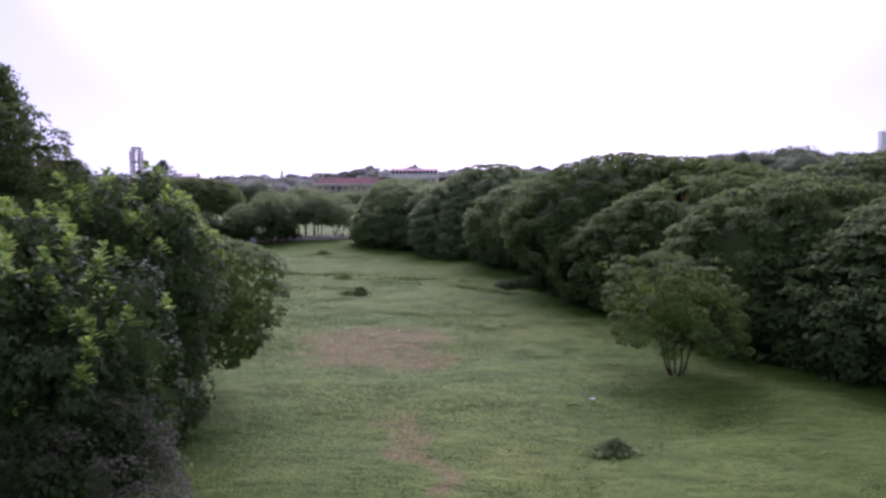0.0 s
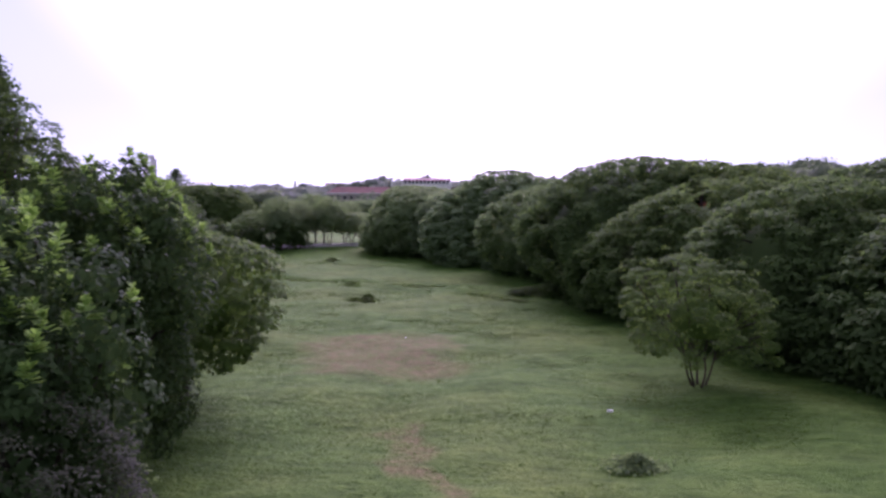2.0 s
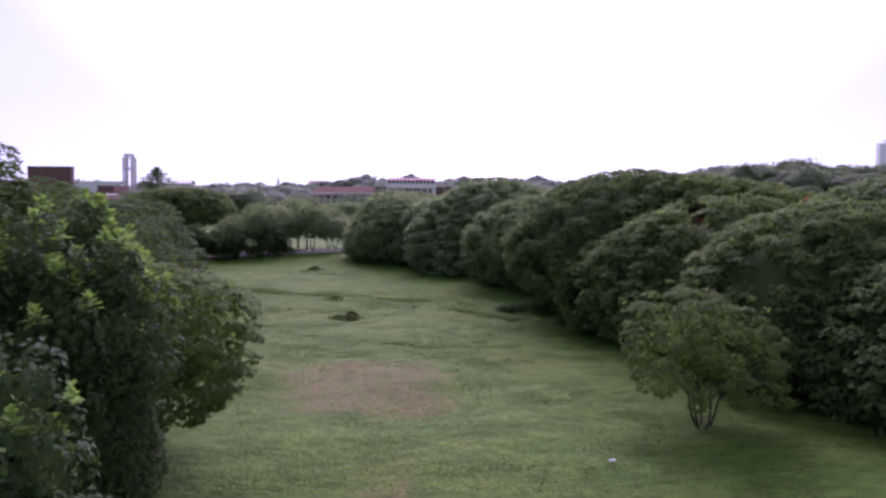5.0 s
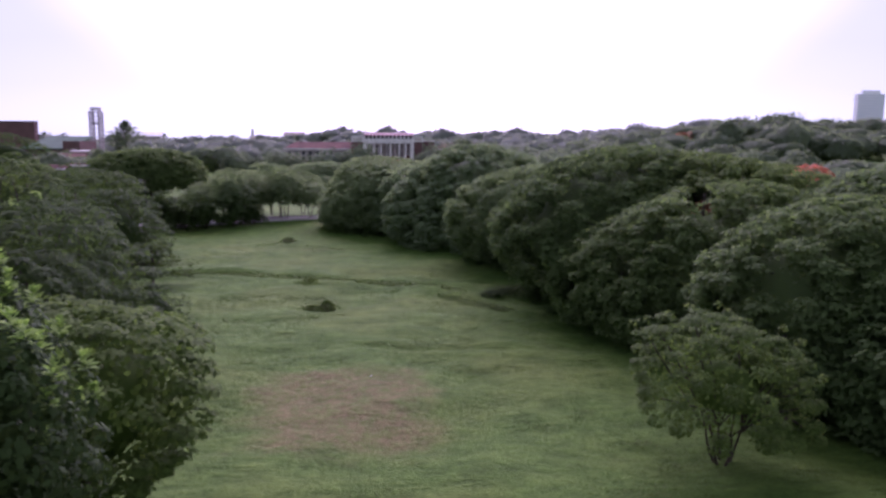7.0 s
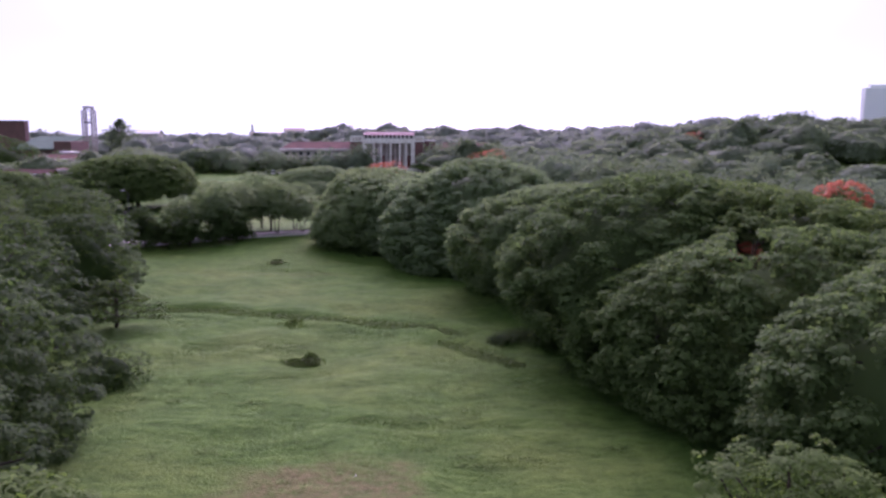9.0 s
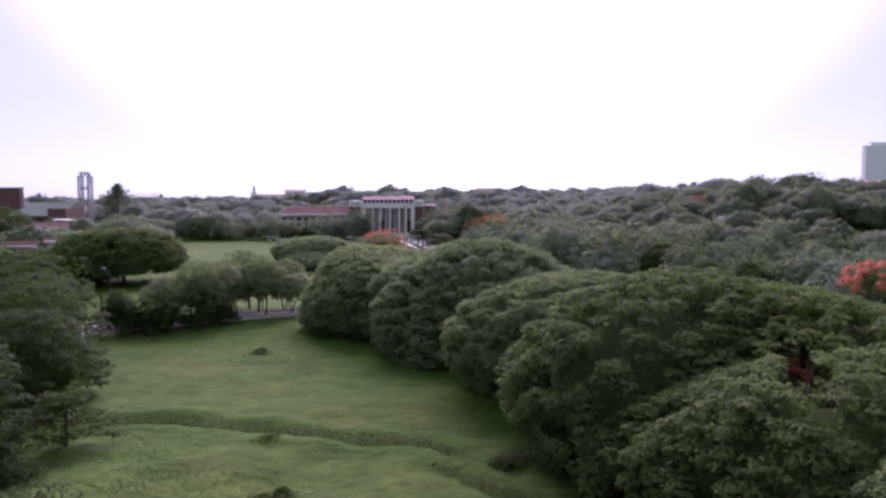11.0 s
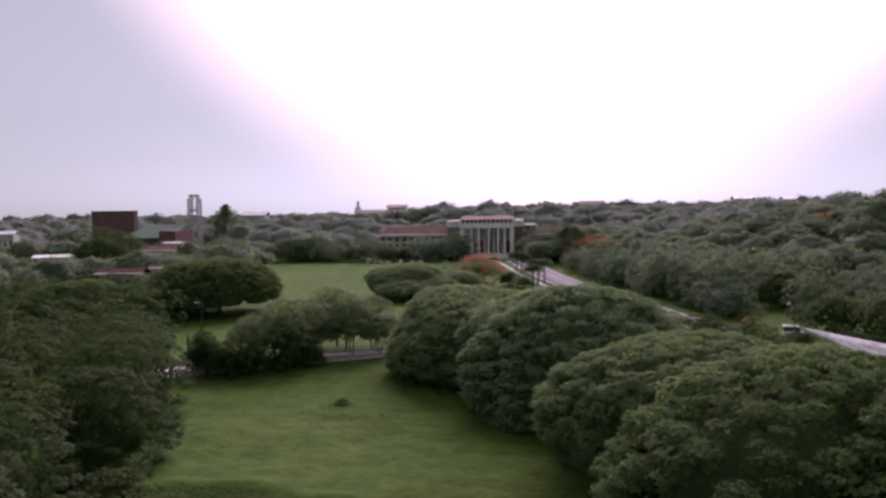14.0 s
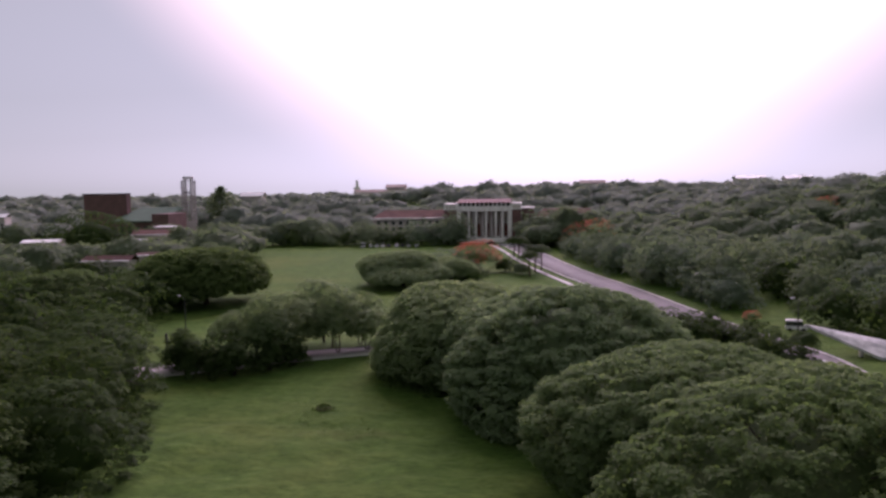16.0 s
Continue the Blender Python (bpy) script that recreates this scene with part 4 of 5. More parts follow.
# ---- the hall at the end of the avenue ----
def hall():
    y0, g = 470.0, float(gz(-18, 470))
    root = thing("hall", -18, y0, g, "white and red brick hall with a tall columned portico", "building")
    top = 24.5 - g
    X = lambda x: x + 18
    boxed("plinth", (X(-40), X(3), -4, 18, -1, 2.0), CONCRETE, root, "", 0.1)
    for k in range(6):
        boxed("step", (X(-30), X(-5), -4.0 - 0.45 * (6 - k), -4.0, -0.6, 0.33 * k + 0.25), CONCRETE, root)
    for x0, x1 in ((-39, -32.3), (-2.7, 2.2)):
        boxed("brick_tower", (X(x0), X(x1), 0, 16, 2, top - 3.4), BRICK, root, "red brick side tower", 0.08)
        boxed("tower_cap", (X(x0) - 0.3, X(x1) + 0.3, -0.4, 16.3, top - 3.4, top), CONCRETE, root, "white capping", 0.12)
        for k in range(3):
            xm = X(x0) + (X(x1) - X(x0)) * (0.22 + 0.28 * k)
            boxed("cap_grille", (xm - 0.6, xm + 0.6, -0.55, -0.38, top - 2.6, top - 0.9), WALL_CREAM, root)
    boxed("side_block", (X(2.6), X(9.2), 2.5, 15, -0.5, top - 3.0), BRICK, root, "lower red brick block", 0.08)
    boxed("block_cap", (X(2.55), X(9.5), 2.2, 15.3, top - 3.0, top - 2.4), CONCRETE, root, "white capping")
    boxed("architrave", (X(-32.3), X(-2.7), -0.3, 1.6, top - 4.2, top - 1.5), CONCRETE, root, "long white beam", 0.08)
    for k in range(13):
        x = X(-31.5) + k * 28.0 / 12
        boxed("attic_post", (x - 0.35, x + 0.35, 0.2, 1.2, top - 1.5, top + 0.2), CONCRETE, root)
        if k < 12:
            boxed("attic_pane", (x + 0.4, x + 28.0 / 12 - 0.4, 0.55, 0.65, top - 1.5, top + 0.2), GLASS, root)
    bm = prism(bmesh.new(), [(X(-32), -0.9), (X(-3), -0.9), (X(-3), 15), (X(-32), 15)], top + 0.2, [top + 0.5, top + 0.5, top + 2.2, top + 2.2])
    part("attic_roof", bm, ROOF_RED, root, "dull red roof sheet")
    boxed("back_wall", (X(-32.3), X(-2.7), 12, 13, 2, top - 2.6), WALL_CREAM, root, "shaded rear wall of the portico")
    for x0, x1 in ((-32.3, -30.2), (-4.9, -2.7)):
        boxed("corner_pier", (X(x0), X(x1), -0.2, 1.5, 2.0, top - 4.2), CONCRETE, root, "broad white pier", 0.06)
    for x, r in ((-25.9, 0.62), (-21.9, 0.62), (-16.5, 0.62), (-11.3, 0.62), (-7.6, 0.62)):
        bm = rod(bmesh.new(), (X(x), 0.6, 2.0), (X(x), 0.6, top - 4.2), r, r * 0.92, 20)
        box(bm, X(x) - r * 1.25, X(x) + r * 1.25, 0.6 - r * 1.25, 0.6 + r * 1.25, 2.0, 2.5)
        box(bm, X(x) - r * 1.2, X(x) + r * 1.2, 0.6 - r * 1.2, 0.6 + r * 1.2, top - 4.7, top - 4.2)
        part("column", bm, CONCRETE, root)
    for x in (-24, -19, -14, -8.5):
        boxed("rear_pillar", (X(x) - 0.5, X(x) + 0.5, 10.8, 11.95, 2, top - 2.6), CONCRETE, root)
        boxed("rear_door", (X(x) + 1.2, X(x) + 3.6, 11.85, 11.97, 2, 9), PAINT_RED, root, "dark red doorway")
    for side, x0, x1 in (("left", -79, -39.4), ("right", 9.6, 40)):
        boxed("wing_wall", (X(x0), X(x1), 5, 20, -0.5, 12.0), WALL_CREAM, root, "cream side wing")
        boxed("wing_fascia", (X(x0) - 0.8, X(x1), 2.4, 4.2, 12.3, 13.1), CONCRETE, root, "white eaves board")
        bm = prism(bmesh.new(), [(X(x0) - 0.8, 4.2), (X(x1), 4.2), (X(x1), 12.5), (X(x0) + 5, 12.5)], 12.2, [12.9, 12.9, 17.0, 17.0])
        prism(bm, [(X(x0) + 5, 12.5), (X(x1), 12.5), (X(x1), 21), (X(x0) - 0.8, 21)], 12.2, [17.0, 17.0, 12.9, 12.9])
        part("wing_roof", bm, ROOF_RED, root, "dull red pitched roof")
        n = int((x1 - x0) / 4)
        for k in range(n):
            x = X(x0) + 2 + k * (x1 - x0 - 3) / n
            for z in (2.0, 6.0, 9.2):
                w = boxed("window", (x - 0.2, x + 2.2, 4.9, 5.05, z - 0.15, z + 2.25), CONCRETE, root)
                boxed("pane", (x, x + 2.0, 4.84, 4.88, z, z + 2.1), GLASS, w)


hall()


TOWER_CONCRETE = worn("tower_concrete", (0.46, 0.43, 0.42), (0.28, 0.26, 0.25), 0.4, 4.0, 0.85)


def bell_tower():
    root = thing("bell_tower", -212, 535, float(gz(-212, 535)), "tall open concrete bell tower with a round cap", "tower")
    root.scale = (1.42, 1.42, 1.0)
    h = 36.0
    for sx in (-1, 1):
        for sy in (-1, 1):
            boxed("corner_post", (sx * 2.15 - 0.3, sx * 2.15 + 0.3, sy * 2.15 - 0.3, sy * 2.15 + 0.3, -0.5, h), TOWER_CONCRETE, root, "", 0.08)
        boxed("mid_post", (sx * 2.15 - 0.25, sx * 2.15 + 0.25, -0.15, 0.15, -0.5, h), TOWER_CONCRETE, root)
        boxed("mid_post", (-0.15, 0.15, sx * 2.15 - 0.25, sx * 2.15 + 0.25, -0.5, h), TOWER_CONCRETE, root)
    for k in range(13):
        z = 4 + 2.6 * k
        bm = box(bmesh.new(), -2.5, 2.5, -2.5, -2.15, z, z + 0.3)
        box(bm, -2.5, 2.5, 2.15, 2.5, z, z + 0.3)
        box(bm, -2.5, -2.15, -2.15, 2.15, z, z + 0.3)
        box(bm, 2.15, 2.5, -2.15, 2.15, z, z + 0.3)
        part("ring_beam", bm, TOWER_CONCRETE, root)
    boxed("core", (-0.4, 0.4, -0.4, 0.4, -0.5, 9), TOWER_CONCRETE, root, "grey inner shaft")
    for k in range(4):
        part("bell", rod(bmesh.new(), (-1.2 + 0.8 * k, -1.6, 27.5), (-1.2 + 0.8 * k, -1.6, 29.0), 0.4, 0.2, 12), STEEL, root)
    for k in range(12):
        a = k * math.pi / 6
        part("cap_post", rod(bmesh.new(), (2.15 * math.cos(a), 2.15 * math.sin(a), h), (2.0 * math.cos(a), 2.0 * math.sin(a), h + 1.5), 0.16, None, 6), TOWER_CONCRETE, root)
    part("cap", rod(bmesh.new(), (0, 0, h + 1.4), (0, 0, h + 2.5), 2.8, 2.2, 24), TOWER_CONCRETE, root)


bell_tower()


def theatre():
    g = float(gz(-225, 500))
    root = thing("theatre", -225, 500, g, "red brick theatre with fly tower and green roof", "building")
    boxed("fly_tower", (-38, -10.5, 0, 5, -1, 32 - g), BRICK, root, "windowless dark red brick tower", 0.1)
    boxed("tower_parapet", (-38.2, -10.3, -0.2, 5.2, 32 - g, 32.6 - g), STEEL, root, "dark capping")
    boxed("foyer_wall", (-12, 16, -10, 14, -1, 15.5 - g), BRICK, root, "red brick foyer")
    bm = prism(bmesh.new(), [(-14, -12), (14, -12), (19, 14), (-9, 14)], [15.5 - g, 15.5 - g, 22.8 - g, 22.8 - g], [16.2 - g, 16.2 - g, 23.6 - g, 23.6 - g])
    part("roof", bm, ROOF_GREEN, root, "grey-green sloping sheet roof")
    boxed("side_block", (15, 25, -20, 4, -1, 20.5 - g), BRICK, root, "red brick side block", 0.1)
    for k in range(5):
        boxed("foyer_window", (-10 + 5 * k, -7.6 + 5 * k, -10.15, -9.95, 3, 9), GLASS, root)


theatre()


def low_house(x, y, w, d, h, turn, roof_mat, label, ridge=1.6, over=0.8):
    root = thing("low_building", x, y, float(gz(x, y)), label, "building", "", turn)
    boxed("wall", (-w / 2, w / 2, -d / 2, d / 2, -0.5, h), WALL_CREAM, root)
    bm = prism(bmesh.new(), [(-w / 2 - over, -d / 2 - over), (w / 2 + over, -d / 2 - over), (w / 2 + over, 0), (-w / 2 - over, 0)], [h, h, h + ridge, h + ridge], [h + 0.2, h + 0.2, h + ridge + 0.2, h + ridge + 0.2])
    prism(bm, [(-w / 2 - over, 0), (w / 2 + over, 0), (w / 2 + over, d / 2 + over), (-w / 2 - over, d / 2 + over)], [h + ridge, h + ridge, h, h], [h + ridge + 0.2, h + ridge + 0.2, h + 0.2, h + 0.2])
    part("roof", bm, roof_mat, root)
    boxed("eaves", (-w / 2 - over, w / 2 + over, -d / 2 - over - 0.8, -d / 2 - over + 0.4, h + 0.02, h + 0.42), ROOF_WHITE, root, "white eaves board")
    n = max(2, int(w / 3.2))
    for k in range(n):
        cx = -w / 2 + (k + 0.5) * w / n
        f = boxed("window", (cx - 0.75, cx + 0.75, -d / 2 - 0.06, -d / 2 + 0.04, h * 0.35, h * 0.8), CONCRETE, root)
        boxed("pane", (cx - 0.62, cx + 0.62, -d / 2 - 0.1, -d / 2 - 0.065, h * 0.38, h * 0.77), GLASS, f)
    return root


low_house(-143.5, 317, 16, 7, 8.0, 4, ROOF_DARK, "low building with dull red roof and white eaves", 1.7)
low_house(-133.5, 325, 6, 6, 9.2, 28, ROOF_DARK, "low building with dull red roof and white eaves", 0.8)
low_house(-175.7, 398, 7, 6, 8.4, 10, ROOF_WHITE, "small cream block with white flat roof", 0.2)
low_house(-186, 433, 17, 9, 7.8, 8, ROOF_RED, "building with dull red roof among trees", 2.4)
low_house(-183, 443, 9, 6, 11.0, 8, ROOF_WHITE, "small pale block with white roof among trees", 0.4)
low_house(-223, 398, 16, 13, 7.8, 20, ROOF_WHITE, "low building with pale sheet roof among trees", 1.0, 0.4)
low_house(-246, 395, 18, 10, 3.8, 14, ROOF_RED, "cream house with dull red roof beside trees", 2.8)
low_house(-318, 494, 16, 10, 15.0, 15, ROOF_WHITE, "pale building among trees", 2.0)
# buildings on the skyline
for x, y, w, d, h, mat, label in ((-176, 1130, 26, 16, 17, ROOF_HAZED, "cream building with red stepped roof above woods"), (-185, 1120, 95, 14, 11, ROOF_HAZED, "long low building with red roof above woods"), (300, 1120, 36, 24, 17, ROOF_WHITE, "pale hall with white roof above woods"),
                                 (372, 1150, 34, 24, 16, ROOF_WHITE, "pale hall with white roof above woods"), (-272, 820, 22, 14, 14, ROOF_WHITE, "white building above woods"), (560, 1050, 40, 20, 18, ROOF_HAZED, "pale block with red roof above woods"), (620, 1080, 36, 20, 22, ROOF_HAZED, "pale block above woods"), (100, 1180, 34, 14, 14, ROOF_HAZED, "cream building with red roof above woods")):
    low_house(x, y, w, d, h, 0, mat, label, 4.0, 1.5)


# Window bands, lightened with the same painted haze as the wall.
TOWER_BAND = worn("hazed_tower_band", (0.58, 0.62, 0.66), (0.52, 0.56, 0.60), 0.1, 1.0, 0.5)


def tower_block(x, y, w, d, h, floors, bays):
    root = thing("tower_block", x, y, float(gz(x, y)), "blue-grey office tower paled by painted haze far behind the woods", "building")
    boxed("wall", (-w / 2, w / 2, -d / 2, d / 2, -1, h), TOWER_HAZED, root)
    boxed("crown", (-w * 0.3, w * 0.35, -d * 0.3, d * 0.3, h, h + 5), TOWER_HAZED, root)
    for k in range(floors):
        z = h * (k + 0.35) / (floors + 0.3)
        row = boxed("window_band", (-w / 2 + 1, w / 2 - 1, -d / 2 - 0.25, -d / 2 + 0.2, z, z + h / floors * 0.55), TOWER_BAND, root, "grey window band")
        for b in range(bays):
            x0 = -w / 2 + 1.4 + b * (w - 2.8) / bays
            boxed("pane", (x0, x0 + (w - 2.8) / bays - 0.7, -d / 2 - 0.4, -d / 2 - 0.27, z + 0.3, z + h / floors * 0.5), GLASS_PALE, row)


tower_block(697, 1200, 42, 10, 81, 20, 6)
spire = thing("spire", -292, 1400, float(gz(-292, 1400)), "slender pale spire above the far woods", "tower")
boxed("base", (-5, 5, -5, 5, -1, 22), CONCRETE, spire)
part("shaft", rod(bmesh.new(), (0, 0, 22), (0, 0, 34), 3.2, 2.0, 8), CONCRETE, spire)


# conifer and palms
def conifer():
    rng = np.random.default_rng(91)
    root = thing("conifer", 0, 0, 0, "tall conifer with level tiers of branches", "tree")
    C, N, S, T = [], [], [], [tube([(0, 0, -1), (0, 0, 18), (0, 0, 31)], [0.6, 0.4, 0.08])]
    for k in range(15):
        z = 8 + k * 1.6
        reach = min(12.5, 1.2 + 1.7 * (14 - k)) * (1 if k % 2 else 0.72)
        for b in range(7):
            a = b * 0.9 + k
            tip = np.array([math.cos(a) * reach, math.sin(a) * reach, z + 0.6])
            T.append(limb(rng, (0, 0, z), tip, 0.14, 0.04, 0.02, 3))
            s = rng.uniform(0.15, 1.05, (26, 1))
            C.append(np.array([0, 0, z]) + (tip - [0, 0, z]) * s + rng.normal(size=(26, 3)) * [0.7, 0.7, 0.35])
            N.append(rng.normal(size=(26, 3)) * 0.6 + [0, 0, 1]), S.append(rng.uniform(1.1, 2.1, 26))
    quick("trunk", *joined(T), BARK, root, "", True)
    quick("crown", *leaf_quads(np.concatenate(C), np.concatenate(N), np.concatenate(S), rng), LEAF_WOOD_HAZED, root)
    return root


place(conifer(), -222, 612, 1.2, 0, 0.8)


def palm(h=8.0):
    rng = np.random.default_rng(95)
    root = thing("palm_tree", 0, 0, 0, "palm with drooping feathery fronds", "tree", "palms by the avenue")
    T = [tube([(0, 0, -0.3), (0.15, 0, h * 0.5), (0, 0.1, h)], [0.26, 0.18, 0.16])]
    quick("trunk", *joined(T), BARK, root, "", True)
    for k in range(44):
        a, up = k * 2.4, rng.uniform(-0.35, 1.2)
        s = np.linspace(0, 1, 9)
        L = rng.uniform(3.0, 4.0)
        spine = np.stack([np.cos(a) * s * L * 0.9, np.sin(a) * s * L * 0.9, h + up * s * L - (0.55 + up * 0.8) * L * s**2], 1)
        side = np.array([-math.sin(a), math.cos(a), 0])
        V, F = [], []
        for i in range(1, 9):
            for sg in (-1, 1):
                w = 1.15 * math.sin(math.pi * min(0.95, s[i] * 0.85 + 0.12))
                b0, b1 = spine[i - 1], spine[i]
                tip = (b0 + b1) / 2 + sg * side * w + np.array([0, 0, -0.35 * w]) + (b1 - b0) * 0.6
                n = len(V)
                V += [b0, b0 + (b1 - b0) * 0.7, tip, tip - (b1 - b0) * 0.25]
                F.append((n, n + 1, n + 2, n + 3))
        quick("frond", np.array(V), np.array(F), LEAF_DARK, root)
    return root


p = palm()
place(p, 1.5, 388, 1.5, 0, 0.75)
for x, y, s in ((8, 345, 1.6), (10.5, 351, 1.5), (6.0, 333, 1.4), (-0.5, 392, 1.4), (62, 176, 1.0), (51, 190, 1.0), (60, 92, 2.0), (120, 250, 1.2)):
    again(p, x, y, s, x * 40, 0.75 if y > 300 else 1.0)


# ---- pointed concrete canopy by the avenue ----
def canopy():
    root = thing("pointed_canopy", 0, 0, 0, "slanting stained white concrete slab tapering to a point", "canopy")
    tops = [6.9, 2.1, 1.8, 3.0]
    bm = prism(bmesh.new(), [(58.3, 210.3), (69.2, 202.6), (78, 204.5), (77, 210.6)], [z - 0.5 for z in tops], tops)
    bmesh.ops.recalc_face_normals(bm, faces=bm.faces)
    part("slab", bm, CANOPY, root)
    boxed("footing", (69.6, 73, 203.4, 206, 0.5, 1.6), CONCRETE, root, "", 0.05)
    boxed("support", (66.8, 67.5, 206.0, 206.7, 0.8, 3.0), CONCRETE, root, "", 0.05)


canopy()


cabinet = thing("utility_cabinet", 56.5, 197, gz(56.5, 197), "white painted utility cabinet on a concrete base beside the road", "cabinet", turn=20)
boxed("plinth", (-1.0, 1.0, -0.7, 0.7, -0.2, 0.2), CONCRETE, cabinet, "concrete base", 0.03)
boxed("body", (-0.9, 0.9, -0.6, 0.6, 0.2, 1.5), CANOPY, cabinet, "", 0.03)
boxed("lid", (-0.97, 0.97, -0.67, 0.67, 1.5, 1.6), CANOPY, cabinet, "", 0.03)


# ---- vehicles ----
def car(name, label, paint, van=False, roof_paint=None, stretch=1.0):
    root = thing(name, 0, 0, 0, label, "car" if not van else "van", "parked vehicles")
    h, l = (1.05, 2.2 * stretch)
    bm = bmesh.new()
    box(bm, -l, l, -0.85, 0.85, 0.32, h if not van else 1.15, 0.12)
    part("body", bm, paint, root)
    prof = [(-l * 0.72, 1.0), (-l * 0.45, 1.48), (l * 0.2, 1.48), (l * 0.5, 1.0)] if not van else [(-l * 0.98, 1.1), (-l * 0.96, 2.1), (l * 0.5, 2.1), (l * 0.68, 1.1)]
    bm = bmesh.new()
    a = [bm.verts.new((x, -0.76, z)) for x, z in prof]
    b = [bm.verts.new((x, 0.76, z)) for x, z in prof]
    for i in range(4):
        bm.faces.new((a[i], a[(i + 1) % 4], b[(i + 1) % 4], b[i]))
    bm.faces.new(a[::-1])
    bm.faces.new(b)
    bmesh.ops.recalc_face_normals(bm, faces=bm.faces)
    part("windows", bm, GLASS, root)
    top = prof[1][1]
    boxed("roof", (prof[1][0] - 0.05, prof[2][0] + 0.05, -0.78, 0.78, top - 0.04, top + (0.08 if not van else 0.3)), roof_paint or paint, root, "", 0.03)
    for x in (-l * 0.62, l * 0.62):
        for y in (-0.78, 0.78):
            w = part("wheel", rod(bmesh.new(), (x, y - 0.1, 0.32), (x, y + 0.1, 0.32), 0.32, None, 14), RUBBER, root)
            part("rim", rod(bmesh.new(), (x, y - 0.11, 0.32), (x, y + 0.11, 0.32), 0.18, None, 10), STEEL, w)
    for y in (-0.6, 0.6):
        boxed("headlight", (l - 0.03, l + 0.03, y - 0.16, y + 0.16, 0.68, 0.84), GLASS_PALE, root)
    return root


white_car = car("car", "white parked car beside the second lawn", PAINT_WHITE)
dark_car = car("car", "dark parked car beside the second lawn", PAINT_DARK)
white_van = car("van", "white parked van beside the avenue", PAINT_WHITE, True)
place(white_car, -73, 438, 1, 90, 1, 0.05)
place(dark_car, -64, 438, 1, 90, 1, 0.05)
place(white_van, 64, 232, 1, -10, 1, 0.05)
for ob, x, y, a in ((white_car, -70, 438, 92), (white_car, -67, 438.5, 90), (white_car, -60, 439, 90), (dark_car, -57, 439, 90), (white_car, -54, 439, 91), (white_car, -50, 439.5, 90), (white_van, -77, 438, 90), (white_car, -7, 440, 20), (dark_car, -13, 452, 0), (white_car, -2, 436, 25), (white_car, -66, 186, 20), (white_car, 41, 214, -72), (dark_car, 42.8, 208, -73), (white_car, 44.2, 202.5, -74), (white_car, 45.5, 196.5, -75), (white_van, 55, 187, 15), (dark_car, 70, 300, 80), (white_car, 30, 232, 20), (white_car, 36, 227, 10)):
    again(ob, x, y, 1.0, a)


# ---- lamp and gate posts ----
def post(h, label):
    root = thing("street_lamp", 0, 0, 0, label, "lamp post", "lamp posts")
    part("pole", rod(bmesh.new(), (0, 0, -0.3), (0, 0, h), 0.14, 0.09, 10), STEEL, root)
    part("arm", rod(bmesh.new(), (0, 0, h - 0.1), (1.1, 0, h + 0.35), 0.05, 0.04, 8), STEEL, root)
    boxed("lamp_head", (0.9, 1.7, -0.16, 0.16, h + 0.28, h + 0.45), LITTER, root, "white lamp head", 0.04)
    return root


def bare_pole(x, y, h):
    root = thing("pole", x, y, float(gz(x, y)), "dark bare pole beside the side road", "pole", "poles by the side road")
    part("shaft", rod(bmesh.new(), (0, 0, -0.3), (0, 0, h), 0.24, 0.2, 10), STEEL, root)
    part("cap", rod(bmesh.new(), (0, 0, h), (0, 0, h + 0.15), 0.26, 0.1, 10), STEEL, root)


bare_pole(-63.0, 193.8, 6.6)
bare_pole(-61.6, 194.2, 5.6)
lamp = post(8.0, "dark street lamp with white head")
place(lamp, -75, 228, 1.0, 180)
for x, y, a in ((9, 214, -70), (52, 270, 180), (43, 310, 180), (33, 355, 180), (62, 225, 180), (96, 255, 90)):
    again(lamp, x, y, 1.0, a)


# ---- small things on the lawn ----
def heap(name, label, x, y, r, h, mat, seed):
    rng = np.random.default_rng(seed)
    bm = bmesh.new()
    bmesh.ops.create_icosphere(bm, subdivisions=3, radius=1.0)
    for v in bm.verts:
        n = noise.noise(v.co * 2.1 + Vector((seed, 0, 0))) * 0.3 + noise.noise(v.co * 5) * 0.12
        v.co = Vector((v.co.x * r * (1 + n), v.co.y * r * 0.8 * (1 + n), max(v.co.z, -0.3) * h * (1 + n)))
    root = thing(name, x, y, float(gz(x, y)), label, "mound")
    part("soil", bm, mat, root)
    n = 520
    a, q = rng.uniform(0, 6.3, n), np.abs(rng.normal(size=n)) * 0.85
    C = np.stack([np.cos(a) * q * r, np.sin(a) * q * r * 0.8, np.clip(1 - q * q, 0, 1) ** 0.5 * h + 0.12], 1)
    tagged(quick("weeds", *leaf_quads(C, rng.normal(size=(n, 3)) * 0.6 + [0, -0.2, 0.8], rng.uniform(0.2, 0.42, n), rng, 0.4), GRASS_TALL, root, "rough green weeds"), kind="stuff")


heap("earth_mound", "small dark weedy earth mound on the lawn", -11.6, 107.5, 0.95, 0.75, SOIL, 1)
heap("earth_mound", "low dark weedy earth mound on the lawn", -13.3, 107.2, 0.9, 0.22, SOIL, 4)
heap("earth_mound", "small dark weedy earth mound on the far lawn", -27.0, 172.0, 1.3, 0.65, SOIL, 2)


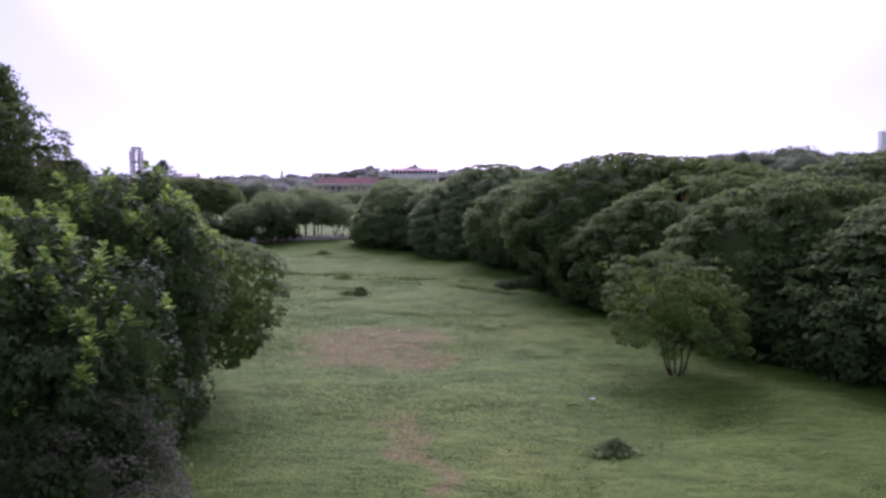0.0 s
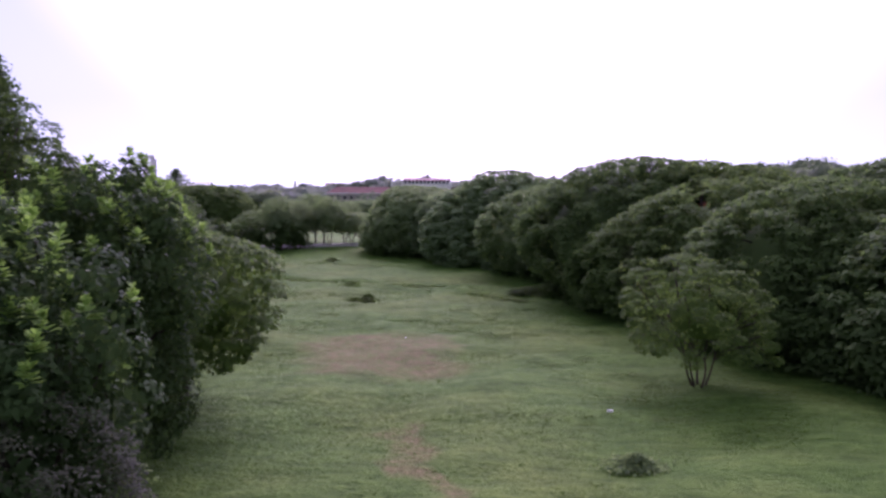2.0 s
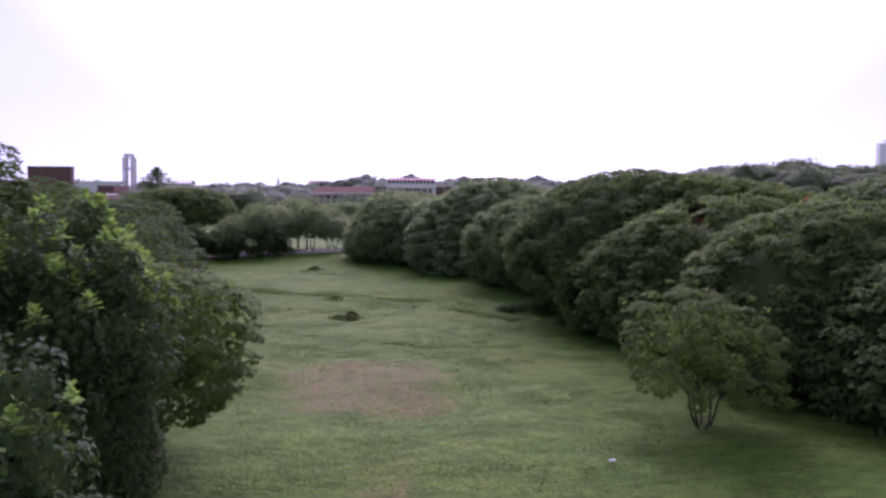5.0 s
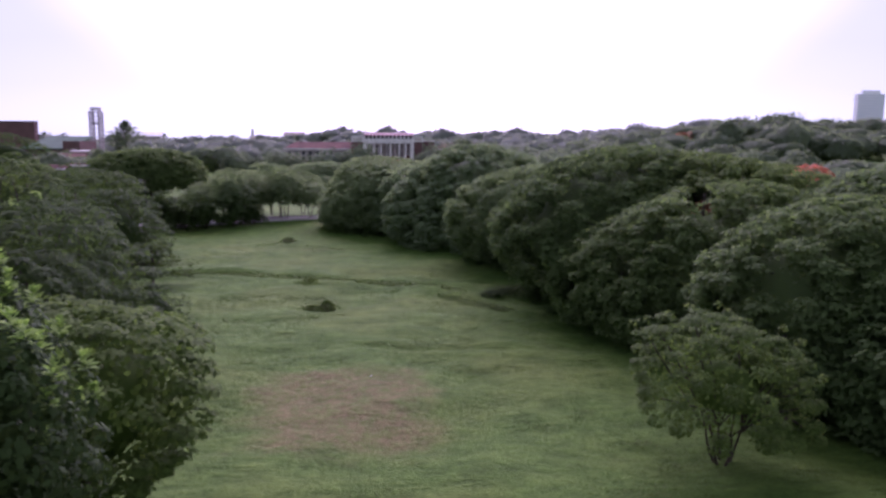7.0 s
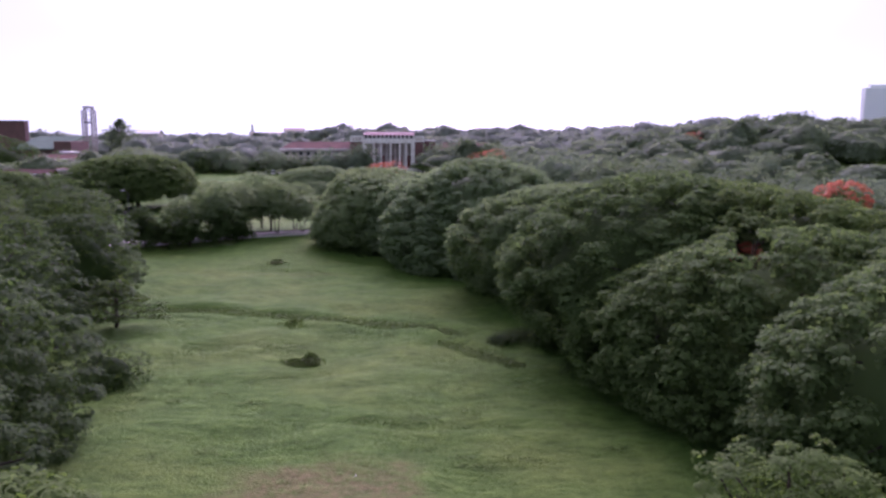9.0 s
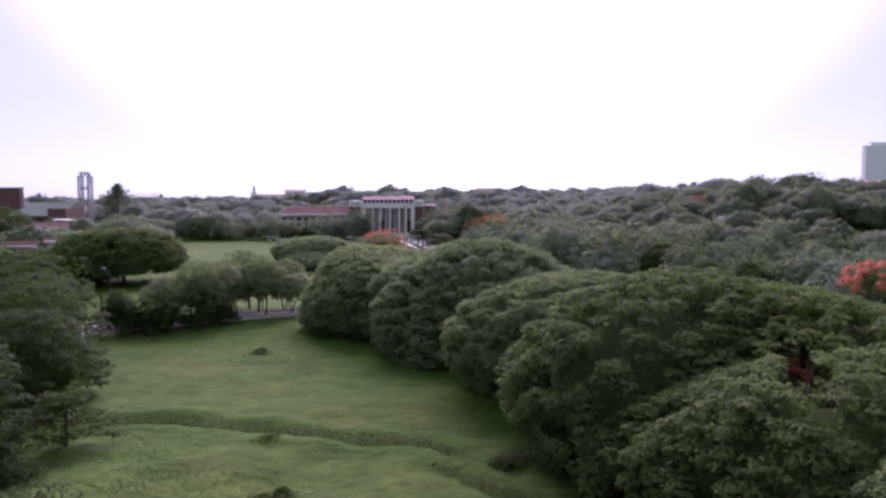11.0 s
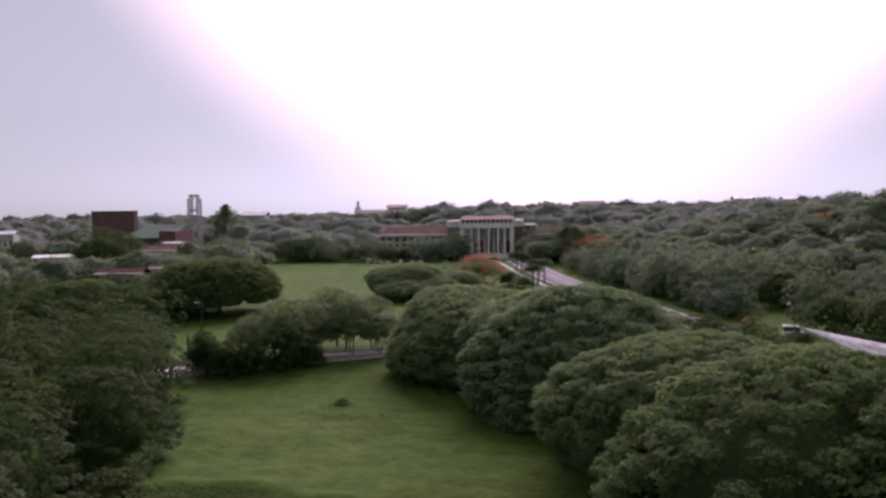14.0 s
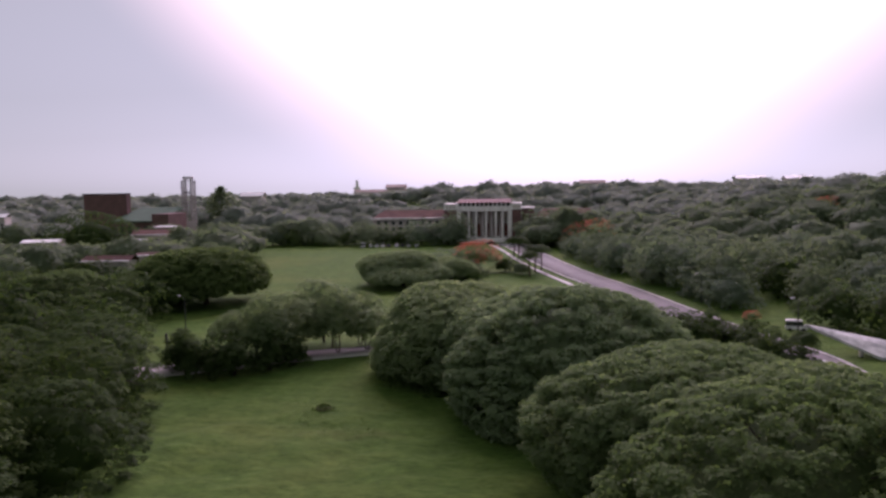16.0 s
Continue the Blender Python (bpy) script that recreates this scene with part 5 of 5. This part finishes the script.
def weed_clump(x, y, r, h, n, seed, mat):
    rng = np.random.default_rng(seed)
    root = thing("weed_clump", x, y, float(gz(x, y)), "dark clump of tall weeds growing on the lawn", "bush")
    a, q = rng.uniform(0, 6.3, n), np.abs(rng.normal(size=n)) * 0.62
    C = np.stack([np.cos(a) * q * r, np.sin(a) * q * r * 0.8, np.exp(-2.2 * q * q) * h * rng.uniform(0.25, 1, n) + 0.05], 1)
    quick("leaves", *leaf_quads(C, rng.normal(size=(n, 3)) + [0, 0, 0.5], rng.uniform(0.15, 0.4, n), rng, 0.5), mat, root)


weed_clump(9.8, 43.0, 1.35, 0.62, 1700, 6, LEAF_BROAD_HAZED)
weed_clump(-15.8, 123.2, 3.8, 0.75, 1700, 7, GRASS_TALL)


def litter(x, y, s, turn):
    bm = bmesh.new()
    bmesh.ops.create_icosphere(bm, subdivisions=2, radius=1.0)
    for v in bm.verts:
        n = noise.noise(v.co * 2.5 + Vector((x, y, 0))) * 0.5
        v.co = Vector((v.co.x * s * 1.3 * (1 + n), v.co.y * s * 0.7 * (1 + n), (v.co.z + 0.7) * s * 0.4 * (1 + n)))
    ob = part("litter", bm, LITTER)
    ob.matrix_basis = pose(x, y, float(gz(x, y)), 0, 0, turn)
    tagged(ob, "crumpled white plastic litter on the grass", "litter", "litter on the lawn")


litter(10.6, 53.4, 0.18, 20)
litter(-4.6, 79.5, 0.08, 70)
litter(-22.5, 88, 0.16, 10)


# ---- rough grass ----
def tufts(C, S, rng, name, mat):
    N = rng.normal(size=C.shape) * [0.5, 0.5, 0.2] + [0, 0, 1.2]
    return quick(name, *leaf_quads(C, N, S, rng, 0.5), mat)


def tall_grass():
    rng = np.random.default_rng(19)
    C, S = [], []

    def along(points, width, n, size):
        p = np.array(points, float)
        s = rng.uniform(0, len(p) - 1.001, n)
        i = s.astype(int)
        q = p[i] + (p[i + 1] - p[i]) * (s - i)[:, None] + rng.normal(size=(n, 2)) * width
        C.append(np.column_stack([q, gz(q[:, 0], q[:, 1]) + size * rng.uniform(0.1, 0.7, n)]))
        S.append(rng.uniform(0.6, 1.3, n) * size)

    along(DITCH, 0.8, 2600, 0.42)
    along(DITCH_ARM, 0.6, 900, 0.34)
    along(RIDGE, 0.5, 300, 0.22)
    along([(-24, 101), (-12, 103), (0, 100)], 1.2, 350, 0.22)
    along([(-32, 112), (-22, 113), (-14, 111)], 1.4, 400, 0.24)
    along([(-20, 84), (-10, 86), (0, 84)], 1.5, 300, 0.2)
    along([(2, 70), (6, 72)], 1.8, 250, 0.18)
    along([(-32, 168), (-24, 164), (-14, 160)], 2.6, 420, 0.34)
    along([(8, 60), (16, 50), (26, 44)], 3.0, 300, 0.18)
    for _ in range(150):
        x, y, a = rng.uniform(-32, 22), 50 + 80 * rng.random(), rng.uniform(-0.35, 0.35)
        if abs(x + 6.3) > 8 or abs(y - 72) > 11:
            long = rng.uniform(1.0, 3.5)
            along([(x, y), (x + math.cos(a) * long, y + math.sin(a) * long)], 0.25, int(28 * long), 0.2)
    tagged(tufts(np.concatenate(C), np.concatenate(S), rng, "rough_grass", GRASS_TALL), "dark rough grass along ditches and ridges", "grass", kind="stuff")
    n = 46000
    q = np.column_stack([rng.uniform(-34, 40, n), 34 + 100 * rng.random(n) ** 1.4])
    keep = ~((np.abs(q[:, 0] + 6.3) < 7) & (np.abs(q[:, 1] - 72) < 10) & (rng.random(n) < 0.85))
    q = q[keep]
    C = np.column_stack([q, gz(q[:, 0], q[:, 1]) + 0.05])
    tagged(tufts(C, rng.uniform(0.10, 0.24, len(q)), rng, "lawn_tufts", GRASS_LAWN), "green grass tufts over the lawn", "grass", kind="stuff")


tall_grass()
